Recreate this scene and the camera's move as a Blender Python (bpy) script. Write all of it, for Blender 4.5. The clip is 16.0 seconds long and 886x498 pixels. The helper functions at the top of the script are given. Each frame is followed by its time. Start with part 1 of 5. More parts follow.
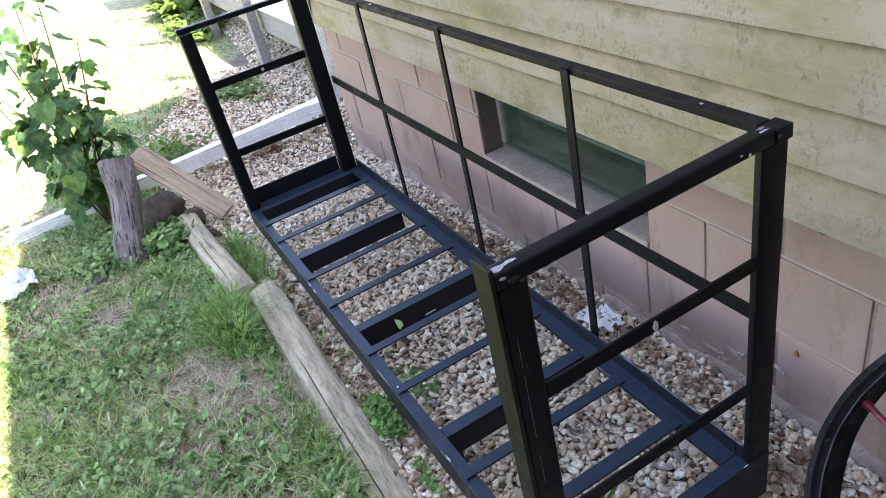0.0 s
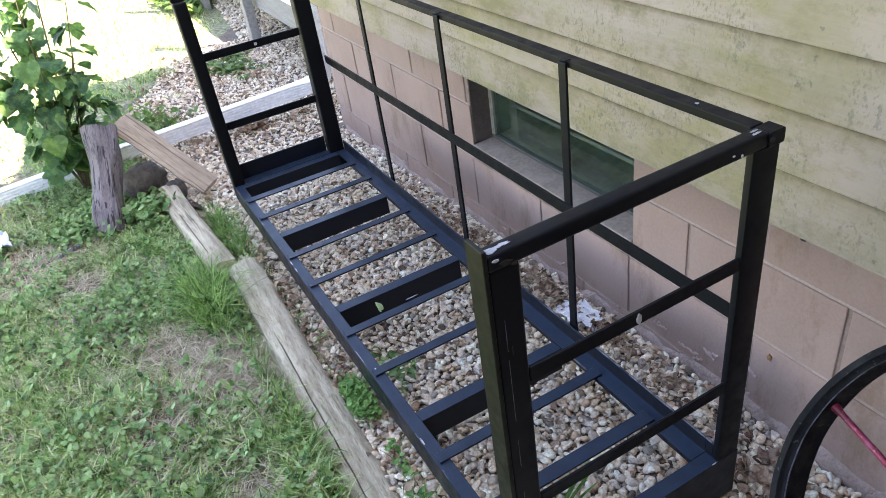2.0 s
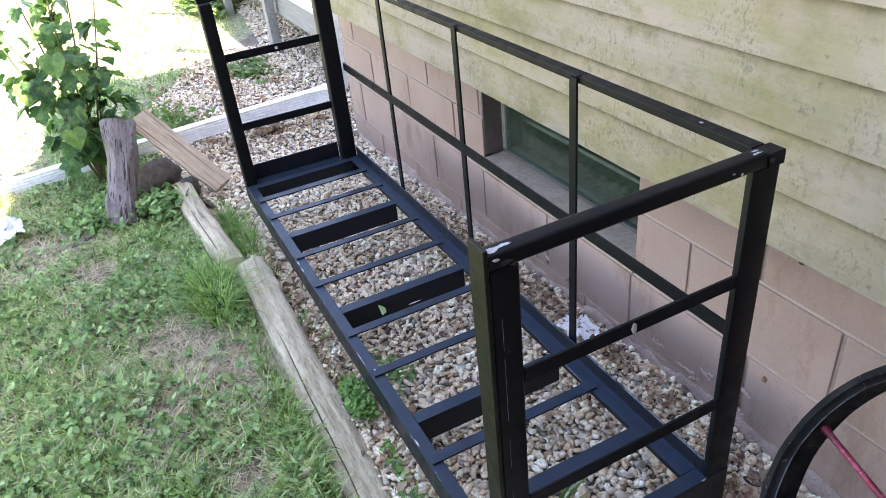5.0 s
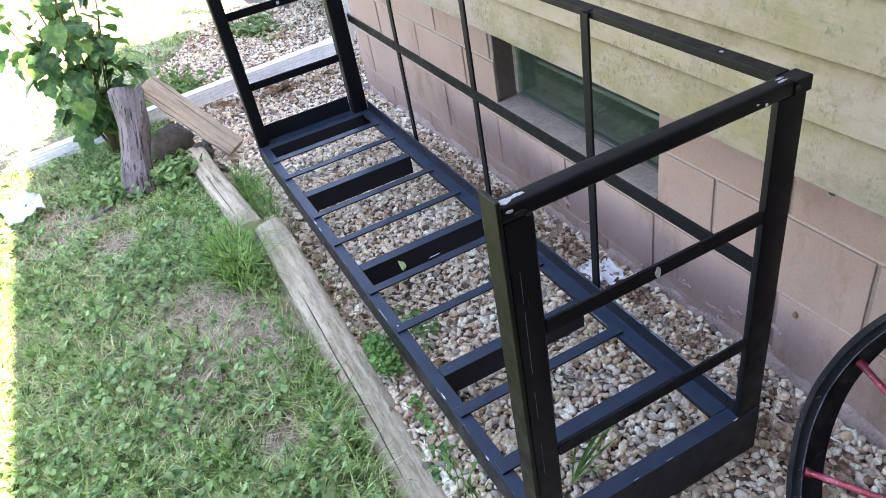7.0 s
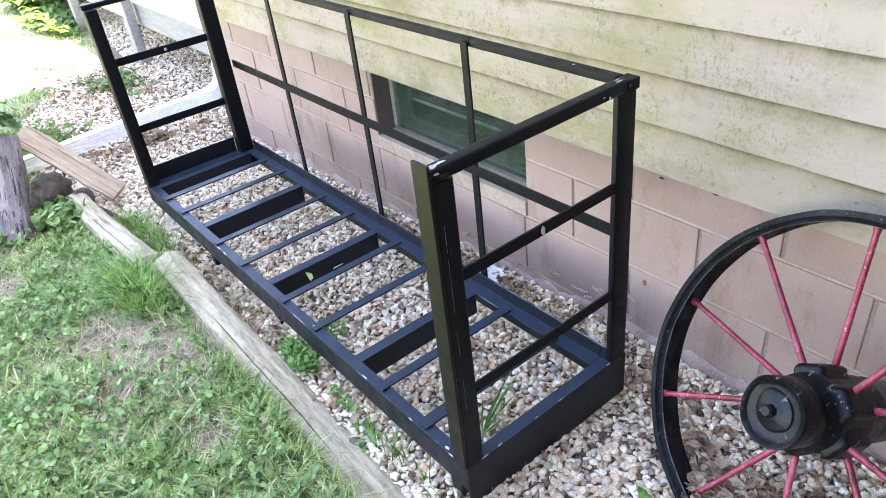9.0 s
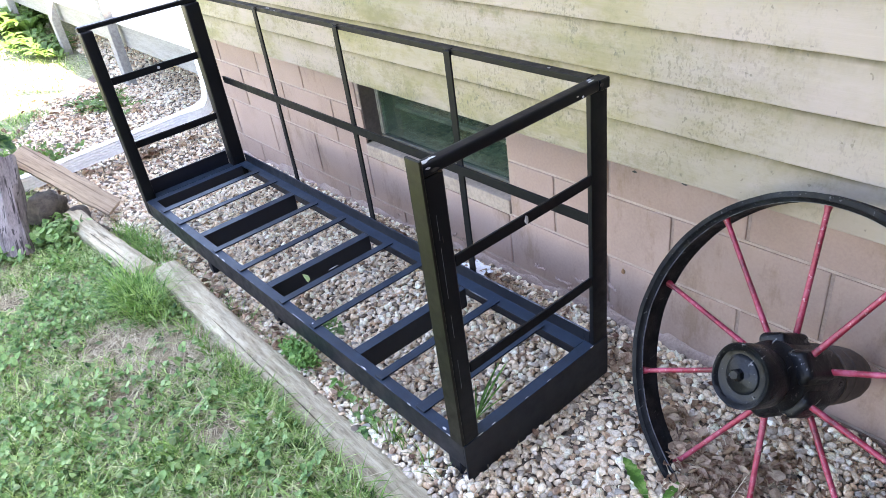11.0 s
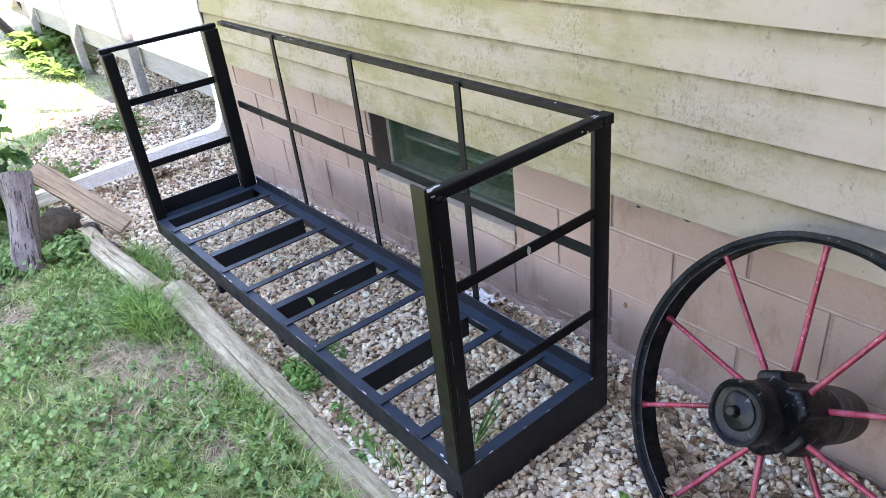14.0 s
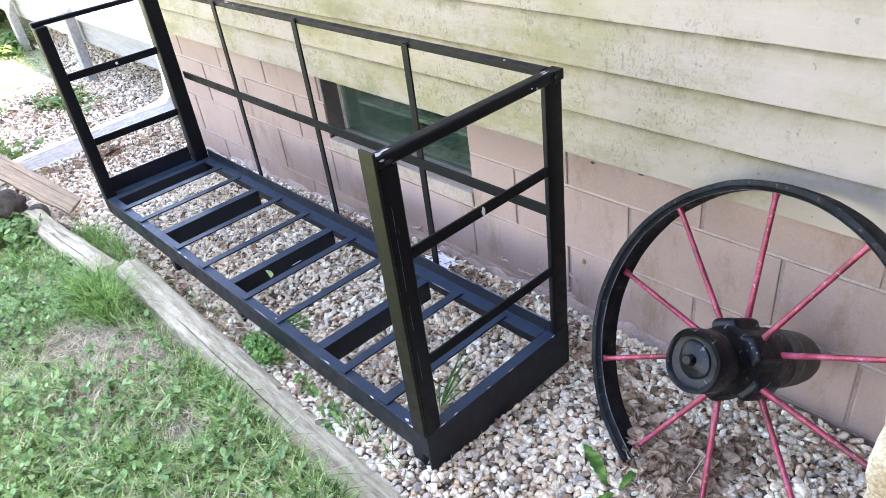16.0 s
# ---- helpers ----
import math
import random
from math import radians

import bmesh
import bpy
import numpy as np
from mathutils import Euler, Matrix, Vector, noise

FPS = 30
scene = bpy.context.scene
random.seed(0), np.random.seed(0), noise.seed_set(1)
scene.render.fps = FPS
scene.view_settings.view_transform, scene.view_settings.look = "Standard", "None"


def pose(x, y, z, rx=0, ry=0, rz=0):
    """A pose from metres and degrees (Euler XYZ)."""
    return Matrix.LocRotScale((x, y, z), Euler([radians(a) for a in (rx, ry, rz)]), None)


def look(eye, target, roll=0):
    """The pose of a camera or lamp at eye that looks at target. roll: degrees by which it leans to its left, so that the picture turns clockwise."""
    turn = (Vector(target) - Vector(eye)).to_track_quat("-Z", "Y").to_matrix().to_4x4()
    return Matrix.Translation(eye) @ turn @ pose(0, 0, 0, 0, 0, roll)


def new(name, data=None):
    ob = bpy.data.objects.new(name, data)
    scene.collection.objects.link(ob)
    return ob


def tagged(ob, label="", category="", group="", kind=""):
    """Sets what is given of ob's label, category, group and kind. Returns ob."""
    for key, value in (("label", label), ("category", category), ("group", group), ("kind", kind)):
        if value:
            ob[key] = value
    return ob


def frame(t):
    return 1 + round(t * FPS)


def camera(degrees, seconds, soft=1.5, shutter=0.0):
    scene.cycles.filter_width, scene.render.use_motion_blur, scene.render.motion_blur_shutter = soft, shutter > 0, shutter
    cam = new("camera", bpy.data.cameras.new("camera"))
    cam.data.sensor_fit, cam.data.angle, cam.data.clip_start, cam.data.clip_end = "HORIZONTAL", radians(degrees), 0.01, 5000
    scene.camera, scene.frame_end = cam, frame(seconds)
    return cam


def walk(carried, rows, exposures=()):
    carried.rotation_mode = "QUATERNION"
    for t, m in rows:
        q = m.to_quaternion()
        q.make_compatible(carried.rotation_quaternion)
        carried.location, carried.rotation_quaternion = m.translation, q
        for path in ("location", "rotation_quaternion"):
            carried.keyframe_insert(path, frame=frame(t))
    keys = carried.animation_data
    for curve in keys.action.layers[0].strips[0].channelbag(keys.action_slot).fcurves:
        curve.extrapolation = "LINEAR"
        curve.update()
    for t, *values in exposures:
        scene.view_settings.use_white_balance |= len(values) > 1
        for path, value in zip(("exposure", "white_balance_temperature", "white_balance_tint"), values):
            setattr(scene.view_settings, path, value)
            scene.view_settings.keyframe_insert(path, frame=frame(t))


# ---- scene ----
cam = camera(64.0, 16.0, soft=0.35)
PATH = [
    (0, (-1.058, -0.998, 1.392), (-0.417, 0.563, 0.318), -13.9),
    (0.5, (-1.063, -1.002, 1.395), (-0.423, 0.574, 0.342), -14.2),
    (1, (-1.074, -0.993, 1.403), (-0.333, 0.562, 0.388), -11.1),
    (1.5, (-1.077, -0.991, 1.388), (-0.274, 0.517, 0.348), -8.6),
    (2, (-1.084, -0.998, 1.385), (-0.396, 0.522, 0.282), -9.3),
    (2.5, (-1.074, -1.003, 1.39), (-0.373, 0.527, 0.31), -10.0),
    (3, (-1.07, -1.005, 1.385), (-0.375, 0.502, 0.27), -10.1),
    (3.2, (-1.074, -1.009, 1.391), (-0.38, 0.507, 0.286), -10.5),
    (5.3, (-1.102, -1.038, 1.379), (-0.418, 0.511, 0.314), -6.1),
    (5.5, (-1.104, -1.04, 1.378), (-0.432, 0.504, 0.297), -6.4),
    (6, (-1.09, -1.031, 1.373), (-0.472, 0.486, 0.226), -9.8),
    (6.5, (-1.072, -1.004, 1.358), (-0.475, 0.48, 0.158), -11.0),
    (7, (-1.074, -1.013, 1.368), (-0.495, 0.501, 0.196), -11.4),
    (7.5, (-1.078, -1.035, 1.37), (-0.471, 0.424, 0.144), -12.2),
    (7.8, (-1.113, -1.033, 1.367), (-0.468, 0.386, 0.113), -11.2),
    (8, (-1.127, -1.026, 1.362), (-0.594, 0.393, 0.058), -14.1),
    (8.2, (-1.156, -1.03, 1.346), (-0.562, 0.377, 0.048), -10.4),
    (8.5, (-1.208, -1.1, 1.399), (-0.428, 0.358, 0.273), -9.4),
    (8.7, (-1.282, -1.146, 1.399), (-0.37, 0.254, 0.301), -7.5),
    (10.8, (-1.398, -1.286, 1.419), (-0.329, 0.025, 0.352), -6.7),
    (11, (-1.409, -1.283, 1.425), (-0.391, 0.072, 0.363), -8.3),
    (11.5, (-1.418, -1.289, 1.421), (-0.412, 0.062, 0.343), -7.7),
    (12, (-1.409, -1.303, 1.419), (-0.408, 0.036, 0.32), -7.9),
    (12.5, (-1.408, -1.304, 1.423), (-0.465, 0.093, 0.346), -9.6),
    (13, (-1.395, -1.307, 1.411), (-0.352, -0.01, 0.302), -7.7),
    (13.5, (-1.39, -1.318, 1.416), (-0.34, 0.042, 0.392), -7.9),
    (14, (-1.416, -1.307, 1.434), (-0.381, 0.089, 0.444), -6.6),
    (14.5, (-1.427, -1.296, 1.425), (-0.468, 0.127, 0.398), -7.9),
    (15, (-1.389, -1.306, 1.422), (-0.344, 0.011, 0.338), -8.5),
    (15.5, (-1.392, -1.322, 1.418), (-0.329, -0.029, 0.324), -8.3),
    (16, (-1.392, -1.313, 1.42), (-0.326, -0.012, 0.338), -7.9),
]
EXPOSURES = [(t, stops, 7600.0, 23.0) for t, stops in ((0.0, 3.07), (1.5, 3.05), (2.5, 3.34), (6.0, 3.32), (6.5, 3.50), (7.0, 3.41), (7.5, 3.65), (8.0, 4.03), (8.5, 3.97), (11.0, 3.75), (11.5, 3.63), (12.5, 3.63), (13.0, 3.69), (13.5, 3.79), (14.0, 3.48), (15.0, 3.55), (16.0, 3.91))]
walk(cam, [(t, look(eye, target, roll)) for t, eye, target, roll in PATH], EXPOSURES)

# ---- world and light ----
world = bpy.data.worlds.new("world")
scene.world = world
world.use_nodes = True
wn = world.node_tree
sky = wn.nodes.new("ShaderNodeTexSky")
sky.sky_type = "NISHITA"
sky.sun_disc = False
SUN = Vector((0.468, -0.444, 1.0)).normalized()
sky.sun_elevation = math.asin(SUN.z)
sky.sun_rotation = math.atan2(SUN.x, SUN.y)
wn.links.new(sky.outputs[0], wn.nodes["Background"].inputs[0])
wn.nodes["Background"].inputs[1].default_value = 0.14
sun_data = bpy.data.lights.new("sun", "SUN")
sun_data.energy, sun_data.angle, sun_data.color = 4.3, radians(0.55), (1.0, 0.95, 0.86)
sun = new("sun", sun_data)
sun.matrix_world = look(SUN * 20, (0, 0, 0))


# ---- materials ----
def nodes(name):
    m = bpy.data.materials.new(name)
    m.use_nodes = True
    t = m.node_tree
    return m, t, t.nodes["Principled BSDF"]


def add(t, kind, **values):
    n = t.nodes.new(kind)
    for k, v in values.items():
        if k == "blend":
            n.blend_type = v
        elif k == "data":
            n.data_type = v
        elif k == "op":
            n.operation = v
    return n


def noise_at(t, co, scale, detail=4.0, rough=0.6, stretch=(1, 1, 1)):
    mp = t.nodes.new("ShaderNodeMapping")
    mp.inputs["Scale"].default_value = [scale * s for s in stretch]
    t.links.new(co, mp.inputs["Vector"])
    n = t.nodes.new("ShaderNodeTexNoise")
    n.inputs["Scale"].default_value = 1.0
    n.inputs["Detail"].default_value = detail
    n.inputs["Roughness"].default_value = rough
    t.links.new(mp.outputs[0], n.inputs["Vector"])
    return n.outputs["Fac"]


def ramp(t, fac, stops):
    r = t.nodes.new("ShaderNodeValToRGB")
    e = r.color_ramp.elements
    while len(e) < len(stops):
        e.new(0.5)
    for el, (p, c) in zip(e, stops):
        el.position = p
        el.color = (*c, 1) if len(c) == 3 else c
    t.links.new(fac, r.inputs[0])
    return r.outputs[0]


def mix(t, fac, a, b, blend="MIX"):
    m = t.nodes.new("ShaderNodeMix")
    m.data_type, m.blend_type = "RGBA", blend
    for sock, v in ((m.inputs[0], fac), (m.inputs[6], a), (m.inputs[7], b)):
        if isinstance(v, (int, float)):
            sock.default_value = v
        elif isinstance(v, tuple):
            sock.default_value = (*v, 1)
        else:
            t.links.new(v, sock)
    return m.outputs[2]


def bump(t, p, height, strength, distance=0.002):
    b = t.nodes.new("ShaderNodeBump")
    b.inputs["Strength"].default_value = strength
    b.inputs["Distance"].default_value = distance
    t.links.new(height, b.inputs["Height"])
    t.links.new(b.outputs[0], p.inputs["Normal"])


def coords(t, kind="Object"):
    return t.nodes.new("ShaderNodeTexCoord").outputs[kind]


def plain(name, base, other, scale, rough=0.6, metal=0.0, relief=0.2, fine=None, stretch=(1, 1, 1), depth=0.002):
    """A surface whose colour wanders between two tones, with fine relief."""
    m, t, p = nodes(name)
    co = coords(t)
    big = noise_at(t, co, scale, 5, 0.62, stretch)
    small = noise_at(t, co, fine or scale * 9, 4, 0.6, stretch)
    c = ramp(t, big, [(0.40, base), (0.60, other)])
    c = mix(t, 0.2, c, ramp(t, small, [(0.38, tuple(v * 0.5 for v in base)), (0.62, tuple(min(1, v * 1.35) for v in other))]))
    t.links.new(c, p.inputs["Base Color"])
    p.inputs["Metallic"].default_value = metal
    rr = ramp(t, big, [(0.3, (rough * 0.85,) * 3), (0.75, (min(1, rough * 1.15),) * 3)])
    t.links.new(rr, p.inputs["Roughness"])
    bump(t, p, small, relief, depth)
    return m


def black_paint(name, base=(0.0050, 0.0066, 0.0112), rough=0.36, sky_fade_tone=(0.020, 0.037, 0.063), shine=0.28, film=0.85):
    """Enamel with faded blotches; level faces are tinted bluish in place of sky light."""
    m, t, p = nodes(name)
    co = coords(t)
    big = noise_at(t, co, 6, 6, 0.7)
    fine = noise_at(t, co, 240, 3, 0.6)
    worn = ramp(t, big, [(0.56, (0, 0, 0)), (0.85, (0.20, 0.20, 0.20))])
    # Up-facing normals get a lighter blue tone, standing in for sky light.
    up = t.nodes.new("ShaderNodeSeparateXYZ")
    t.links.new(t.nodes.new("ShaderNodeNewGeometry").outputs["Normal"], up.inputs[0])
    sky_face = ramp(t, up.outputs[2], [(0.55, (0, 0, 0)), (0.95, (film,) * 3)])
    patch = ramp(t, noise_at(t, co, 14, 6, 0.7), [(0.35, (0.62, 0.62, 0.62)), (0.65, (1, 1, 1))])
    sky_face = mix(t, 1.0, sky_face, patch, "MULTIPLY")
    c = mix(t, worn, base, sky_fade_tone)
    c = mix(t, sky_face, c, sky_fade_tone)
    t.links.new(c, p.inputs["Base Color"])
    r = ramp(t, noise_at(t, co, 25, 4, 0.6), [(0.3, (rough * 0.8,) * 3), (0.75, (rough * 1.5,) * 3)])
    t.links.new(r, p.inputs["Roughness"])
    p.inputs["Specular IOR Level"].default_value = shine
    bump(t, p, fine, 0.12, 0.001)
    return m


def siding_paint():
    """Cream paint with a thin green film of algae and clustered mildew dots."""
    m, t, p = nodes("cream_siding_paint")
    co = t.nodes.new("ShaderNodeNewGeometry").outputs["Position"]
    film = noise_at(t, co, 2.1, 6, 0.68, (1, 1, 2.6))
    grain = noise_at(t, co, 16, 5, 0.65, (1, 0.30, 9))
    place = t.nodes.new("ShaderNodeSeparateXYZ")
    t.links.new(co, place.inputs[0])
    along = t.nodes.new("ShaderNodeMath")
    along.operation = "MULTIPLY_ADD"
    along.inputs[1].default_value, along.inputs[2].default_value = 0.2, 0.5
    t.links.new(place.outputs[1], along.inputs[0])
    wander = mix(t, 0.12, along.outputs[0], noise_at(t, co, 2.5, 5, 0.7))
    thick_film = ramp(t, wander, [(0.36, (0.30, 0.30, 0.30)), (0.47, (1, 1, 1))])
    c = ramp(t, film, [(0.40, (0.315, 0.257, 0.197)), (0.50, (0.282, 0.239, 0.157)), (0.60, (0.221, 0.193, 0.090))])
    c = mix(t, 0.10, c, ramp(t, grain, [(0.38, (0.153, 0.119, 0.083)), (0.62, (0.320, 0.249, 0.212))]))
    c = mix(t, thick_film, (0.325, 0.273, 0.237), c)
    smear = ramp(t, noise_at(t, co, 5.5, 7, 0.75, (1, 1, 1.8)), [(0.50, (0, 0, 0)), (0.65, (0.75, 0.75, 0.75))])
    smear = mix(t, 1.0, smear, thick_film, "MULTIPLY")
    c = mix(t, smear, c, (0.157, 0.138, 0.059))
    pale = ramp(t, noise_at(t, co, 3.3, 5, 0.6, (1, 1, 1.5)), [(0.55, (0, 0, 0)), (0.70, (0.5, 0.5, 0.5))])
    c = mix(t, pale, c, (0.327, 0.261, 0.230))
    where = ramp(t, noise_at(t, co, 5.0, 6, 0.72), [(0.46, (0, 0, 0)), (0.60, (1, 1, 1))])
    where = mix(t, 1.0, where, thick_film, "MULTIPLY")
    for size, lo, hi, depth in ((170, 0.55, 0.64, 0.45), (75, 0.575, 0.68, 0.52)):
        spot = ramp(t, noise_at(t, co, size, 2, 0.5, (1, 1, 0.7)), [(lo, (0, 0, 0)), (hi, (depth,) * 3)])
        c = mix(t, mix(t, 1.0, where, spot, "MULTIPLY"), c, (0.085, 0.085, 0.055))
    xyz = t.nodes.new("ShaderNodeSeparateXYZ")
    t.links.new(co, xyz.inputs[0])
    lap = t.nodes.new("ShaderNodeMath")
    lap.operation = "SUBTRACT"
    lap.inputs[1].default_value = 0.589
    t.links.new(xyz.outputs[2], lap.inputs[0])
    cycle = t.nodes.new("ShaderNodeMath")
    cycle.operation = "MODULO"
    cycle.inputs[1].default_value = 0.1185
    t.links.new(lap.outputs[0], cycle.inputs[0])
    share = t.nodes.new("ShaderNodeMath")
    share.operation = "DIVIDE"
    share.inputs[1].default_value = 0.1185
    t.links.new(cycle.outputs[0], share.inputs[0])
    # Olive algae band below each lap; it also deepens the lap's shade.
    lap_algae = ramp(t, share.outputs[0], [(0.55, (0, 0, 0)), (0.97, (0.8, 0.8, 0.8))])
    lap_algae = mix(t, 1.0, lap_algae, ramp(t, noise_at(t, co, 3.0, 6, 0.75, (1, 1, 0.5)), [(0.42, (0.15, 0.15, 0.15)), (0.60, (1, 1, 1))]), "MULTIPLY")
    c = mix(t, lap_algae, c, (0.141, 0.121, 0.050))
    # Dark line painted under each board's lip in place of its shadow.
    lap_shadow = ramp(t, share.outputs[0], [(0.86, (0, 0, 0)), (0.95, (0.75, 0.75, 0.75))])
    lap_shadow = mix(t, 1.0, lap_shadow, ramp(t, noise_at(t, co, 9, 6, 0.75, (1, 1, 0.2)), [(0.38, (0.25, 0.25, 0.25)), (0.58, (1, 1, 1))]), "MULTIPLY")
    c = mix(t, lap_shadow, c, (0.065, 0.055, 0.032))
    lone = ramp(t, noise_at(t, co, 52, 2, 0.5), [(0.71, (0, 0, 0)), (0.75, (0.5, 0.5, 0.5))])
    c = mix(t, lone, c, (0.08, 0.075, 0.055))
    t.links.new(c, p.inputs["Base Color"])
    p.inputs["Roughness"].default_value = 0.6
    p.inputs["Specular IOR Level"].default_value = 0.3
    bump(t, p, grain, 0.28, 0.003)
    return m


def block_paint():
    m, t, p = nodes("pinkish_block_paint")
    rnd = t.nodes.new("ShaderNodeObjectInfo").outputs["Random"]
    geo = t.nodes.new("ShaderNodeNewGeometry").outputs["Position"]
    big = noise_at(t, geo, 2.6, 5, 0.6)
    c = ramp(t, big, [(0.42, (0.284, 0.195, 0.160)), (0.58, (0.343, 0.241, 0.202))])
    c = mix(t, 0.22, c, ramp(t, rnd, [(0.0, (0.222, 0.148, 0.112)), (1.0, (0.372, 0.273, 0.224))]))
    stain = ramp(t, noise_at(t, geo, 7, 6, 0.72, (1, 1, 0.4)), [(0.54, (0, 0, 0)), (0.66, (0.616, 0.550, 0.539))])
    c = mix(t, stain, c, (0.171, 0.110, 0.065))
    pit = noise_at(t, geo, 120, 4, 0.7)
    rough = noise_at(t, geo, 14, 4, 0.6)
    c = mix(t, 0.12, c, ramp(t, pit, [(0.38, (0.164, 0.110, 0.084)), (0.60, (0.363, 0.262, 0.208))]))
    t.links.new(c, p.inputs["Base Color"])
    p.inputs["Roughness"].default_value = 0.62
    p.inputs["Specular IOR Level"].default_value = 0.3
    h = mix(t, 0.5, pit, rough)
    bump(t, p, h, 0.28, 0.004)
    return m


def pebble(name, per_object):
    """Mixed river stones: one colour a stone, veined and mottled."""
    m, t, p = nodes(name)
    if per_object:
        rnd = t.nodes.new("ShaderNodeObjectInfo").outputs["Random"]
    else:
        rnd = t.nodes.new("ShaderNodeNewGeometry").outputs["Random Per Island"]
    co = coords(t, "Object") if per_object else t.nodes.new("ShaderNodeNewGeometry").outputs["Position"]
    c = ramp(t, rnd, [(0.0, (0.146, 0.115, 0.086)), (0.035, (0.563, 0.397, 0.259)), (0.09, (0.725, 0.598, 0.436)), (0.19, (0.634, 0.541, 0.420)), (0.28, (0.811, 0.712, 0.544)),
                      (0.37, (0.436, 0.370, 0.292)), (0.43, (0.683, 0.542, 0.381)), (0.52, (0.828, 0.805, 0.636)), (0.58, (0.330, 0.223, 0.150)), (0.62, (0.699, 0.608, 0.478)),
                      (0.71, (0.769, 0.647, 0.477)), (0.79, (0.314, 0.289, 0.251)), (0.83, (0.646, 0.498, 0.341)), (0.89, (0.622, 0.551, 0.453)), (0.96, (0.828, 0.818, 0.677))])
    c.node.color_ramp.interpolation = "CONSTANT"
    g = noise_at(t, co, 160, 4, 0.65)
    c = mix(t, 0.55, c, mix(t, 1.0, c, ramp(t, g, [(0.36, (0.45, 0.40, 0.34)), (0.5, (1, 1, 1)), (0.62, (1.35, 1.3, 1.2))]), "MULTIPLY"))
    dirt = ramp(t, noise_at(t, co, 22, 3, 0.6), [(0.54, (0, 0, 0)), (0.72, (0.24, 0.23, 0.22))])
    c = mix(t, dirt, c, (0.379, 0.277, 0.182))
    t.links.new(c, p.inputs["Base Color"])
    p.inputs["Roughness"].default_value = 0.75
    bump(t, p, g, 0.35, 0.0015)
    return m


def earth(name, stops, scale, relief=0.6, turf=False):
    m, t, p = nodes(name)
    co = t.nodes.new("ShaderNodeNewGeometry").outputs["Position"]
    a = noise_at(t, co, scale, 8, 0.7)
    b = noise_at(t, co, scale * 14, 5, 0.7)
    c = ramp(t, a, stops)
    c = mix(t, 0.5, c, ramp(t, b, [(0.40, tuple(v * 0.35 for v in stops[0][1])), (0.60, tuple(min(1, v * 1.5) for v in stops[-1][1]))]))
    if turf:
        xyz = t.nodes.new("ShaderNodeSeparateXYZ")
        t.links.new(co, xyz.inputs[0])
        lawn = ramp(t, b, [(0.40, (0.115, 0.140, 0.065)), (0.52, (0.245, 0.270, 0.145)), (0.62, (0.370, 0.365, 0.240))])
        beyond = None
        for axis, scale, lo, hi in ((1, 0.1, 0.26, 0.36), (1, -0.1, 0.04, 0.06), (0, -0.1, 0.22, 0.25)):
            off = t.nodes.new("ShaderNodeMath")
            off.operation = "MULTIPLY"
            off.inputs[1].default_value = scale
            t.links.new(xyz.outputs[axis], off.inputs[0])
            step = ramp(t, off.outputs[0], [(lo, (0, 0, 0)), (hi, (0.85, 0.85, 0.85))])
            beyond = step if beyond is None else mix(t, 1.0, beyond, step, "LIGHTEN")
        c = mix(t, beyond, c, lawn)
    t.links.new(c, p.inputs["Base Color"])
    p.inputs["Roughness"].default_value = 0.9
    bump(t, p, b, relief, 0.01)
    return m


def leafy(name, stops, per_object=False, through_light=0.35, gloss=0.45):
    """Leaves: colour by piece, and light that comes through from behind."""
    m, t, p = nodes(name)
    if per_object:
        rnd = t.nodes.new("ShaderNodeObjectInfo").outputs["Random"]
    else:
        rnd = t.nodes.new("ShaderNodeNewGeometry").outputs["Random Per Island"]
    pos = t.nodes.new("ShaderNodeNewGeometry").outputs["Position"]
    c = ramp(t, rnd, stops)
    c = mix(t, 0.45, c, ramp(t, noise_at(t, pos, 26, 5, 0.7), [(0.40, stops[0][1]), (0.50, stops[len(stops) // 2][1]), (0.60, stops[-1][1])]))
    t.links.new(c, p.inputs["Base Color"])
    p.inputs["Roughness"].default_value = gloss
    p.inputs["Specular IOR Level"].default_value = 0.18
    tr = t.nodes.new("ShaderNodeBsdfTranslucent")
    bright = mix(t, 1.0, c, (1.25, 1.32, 0.92), "MULTIPLY")
    t.links.new(bright, tr.inputs[0])
    ms = t.nodes.new("ShaderNodeMixShader")
    ms.inputs[0].default_value = through_light
    t.links.new(p.outputs[0], ms.inputs[1])
    t.links.new(tr.outputs[0], ms.inputs[2])
    t.links.new(ms.outputs[0], t.nodes["Material Output"].inputs[0])
    return m


def wood(name, light, dark, along=(14, 1.2, 14), scale=4.0, rough=0.8, relief=0.6, cracks=0.5):
    """Weathered wood with the grain along the local y axis."""
    m, t, p = nodes(name)
    co = coords(t)
    g = noise_at(t, co, scale, 7, 0.65, along)
    f = noise_at(t, co, scale * 7, 4, 0.6, along)
    big = noise_at(t, co, 3, 4, 0.6)
    c = ramp(t, g, [(0.36, dark), (0.5, light), (0.64, tuple(min(1, v * 1.25) for v in light))])
    c = mix(t, 0.35, c, ramp(t, f, [(0.42, tuple(v * 0.45 for v in dark)), (0.56, light)]))
    c = mix(t, 0.25, c, ramp(t, big, [(0.4, tuple(v * 0.55 for v in light)), (0.6, tuple(min(1, v * 1.25) for v in light))]))
    line = ramp(t, noise_at(t, co, scale * 2.2, 3, 0.5, (along[0], along[1] * 0.35, along[2])), [(0.57, (0, 0, 0)), (0.61, (cracks,) * 3)])
    c = mix(t, line, c, tuple(v * 0.25 for v in dark))
    t.links.new(c, p.inputs["Base Color"])
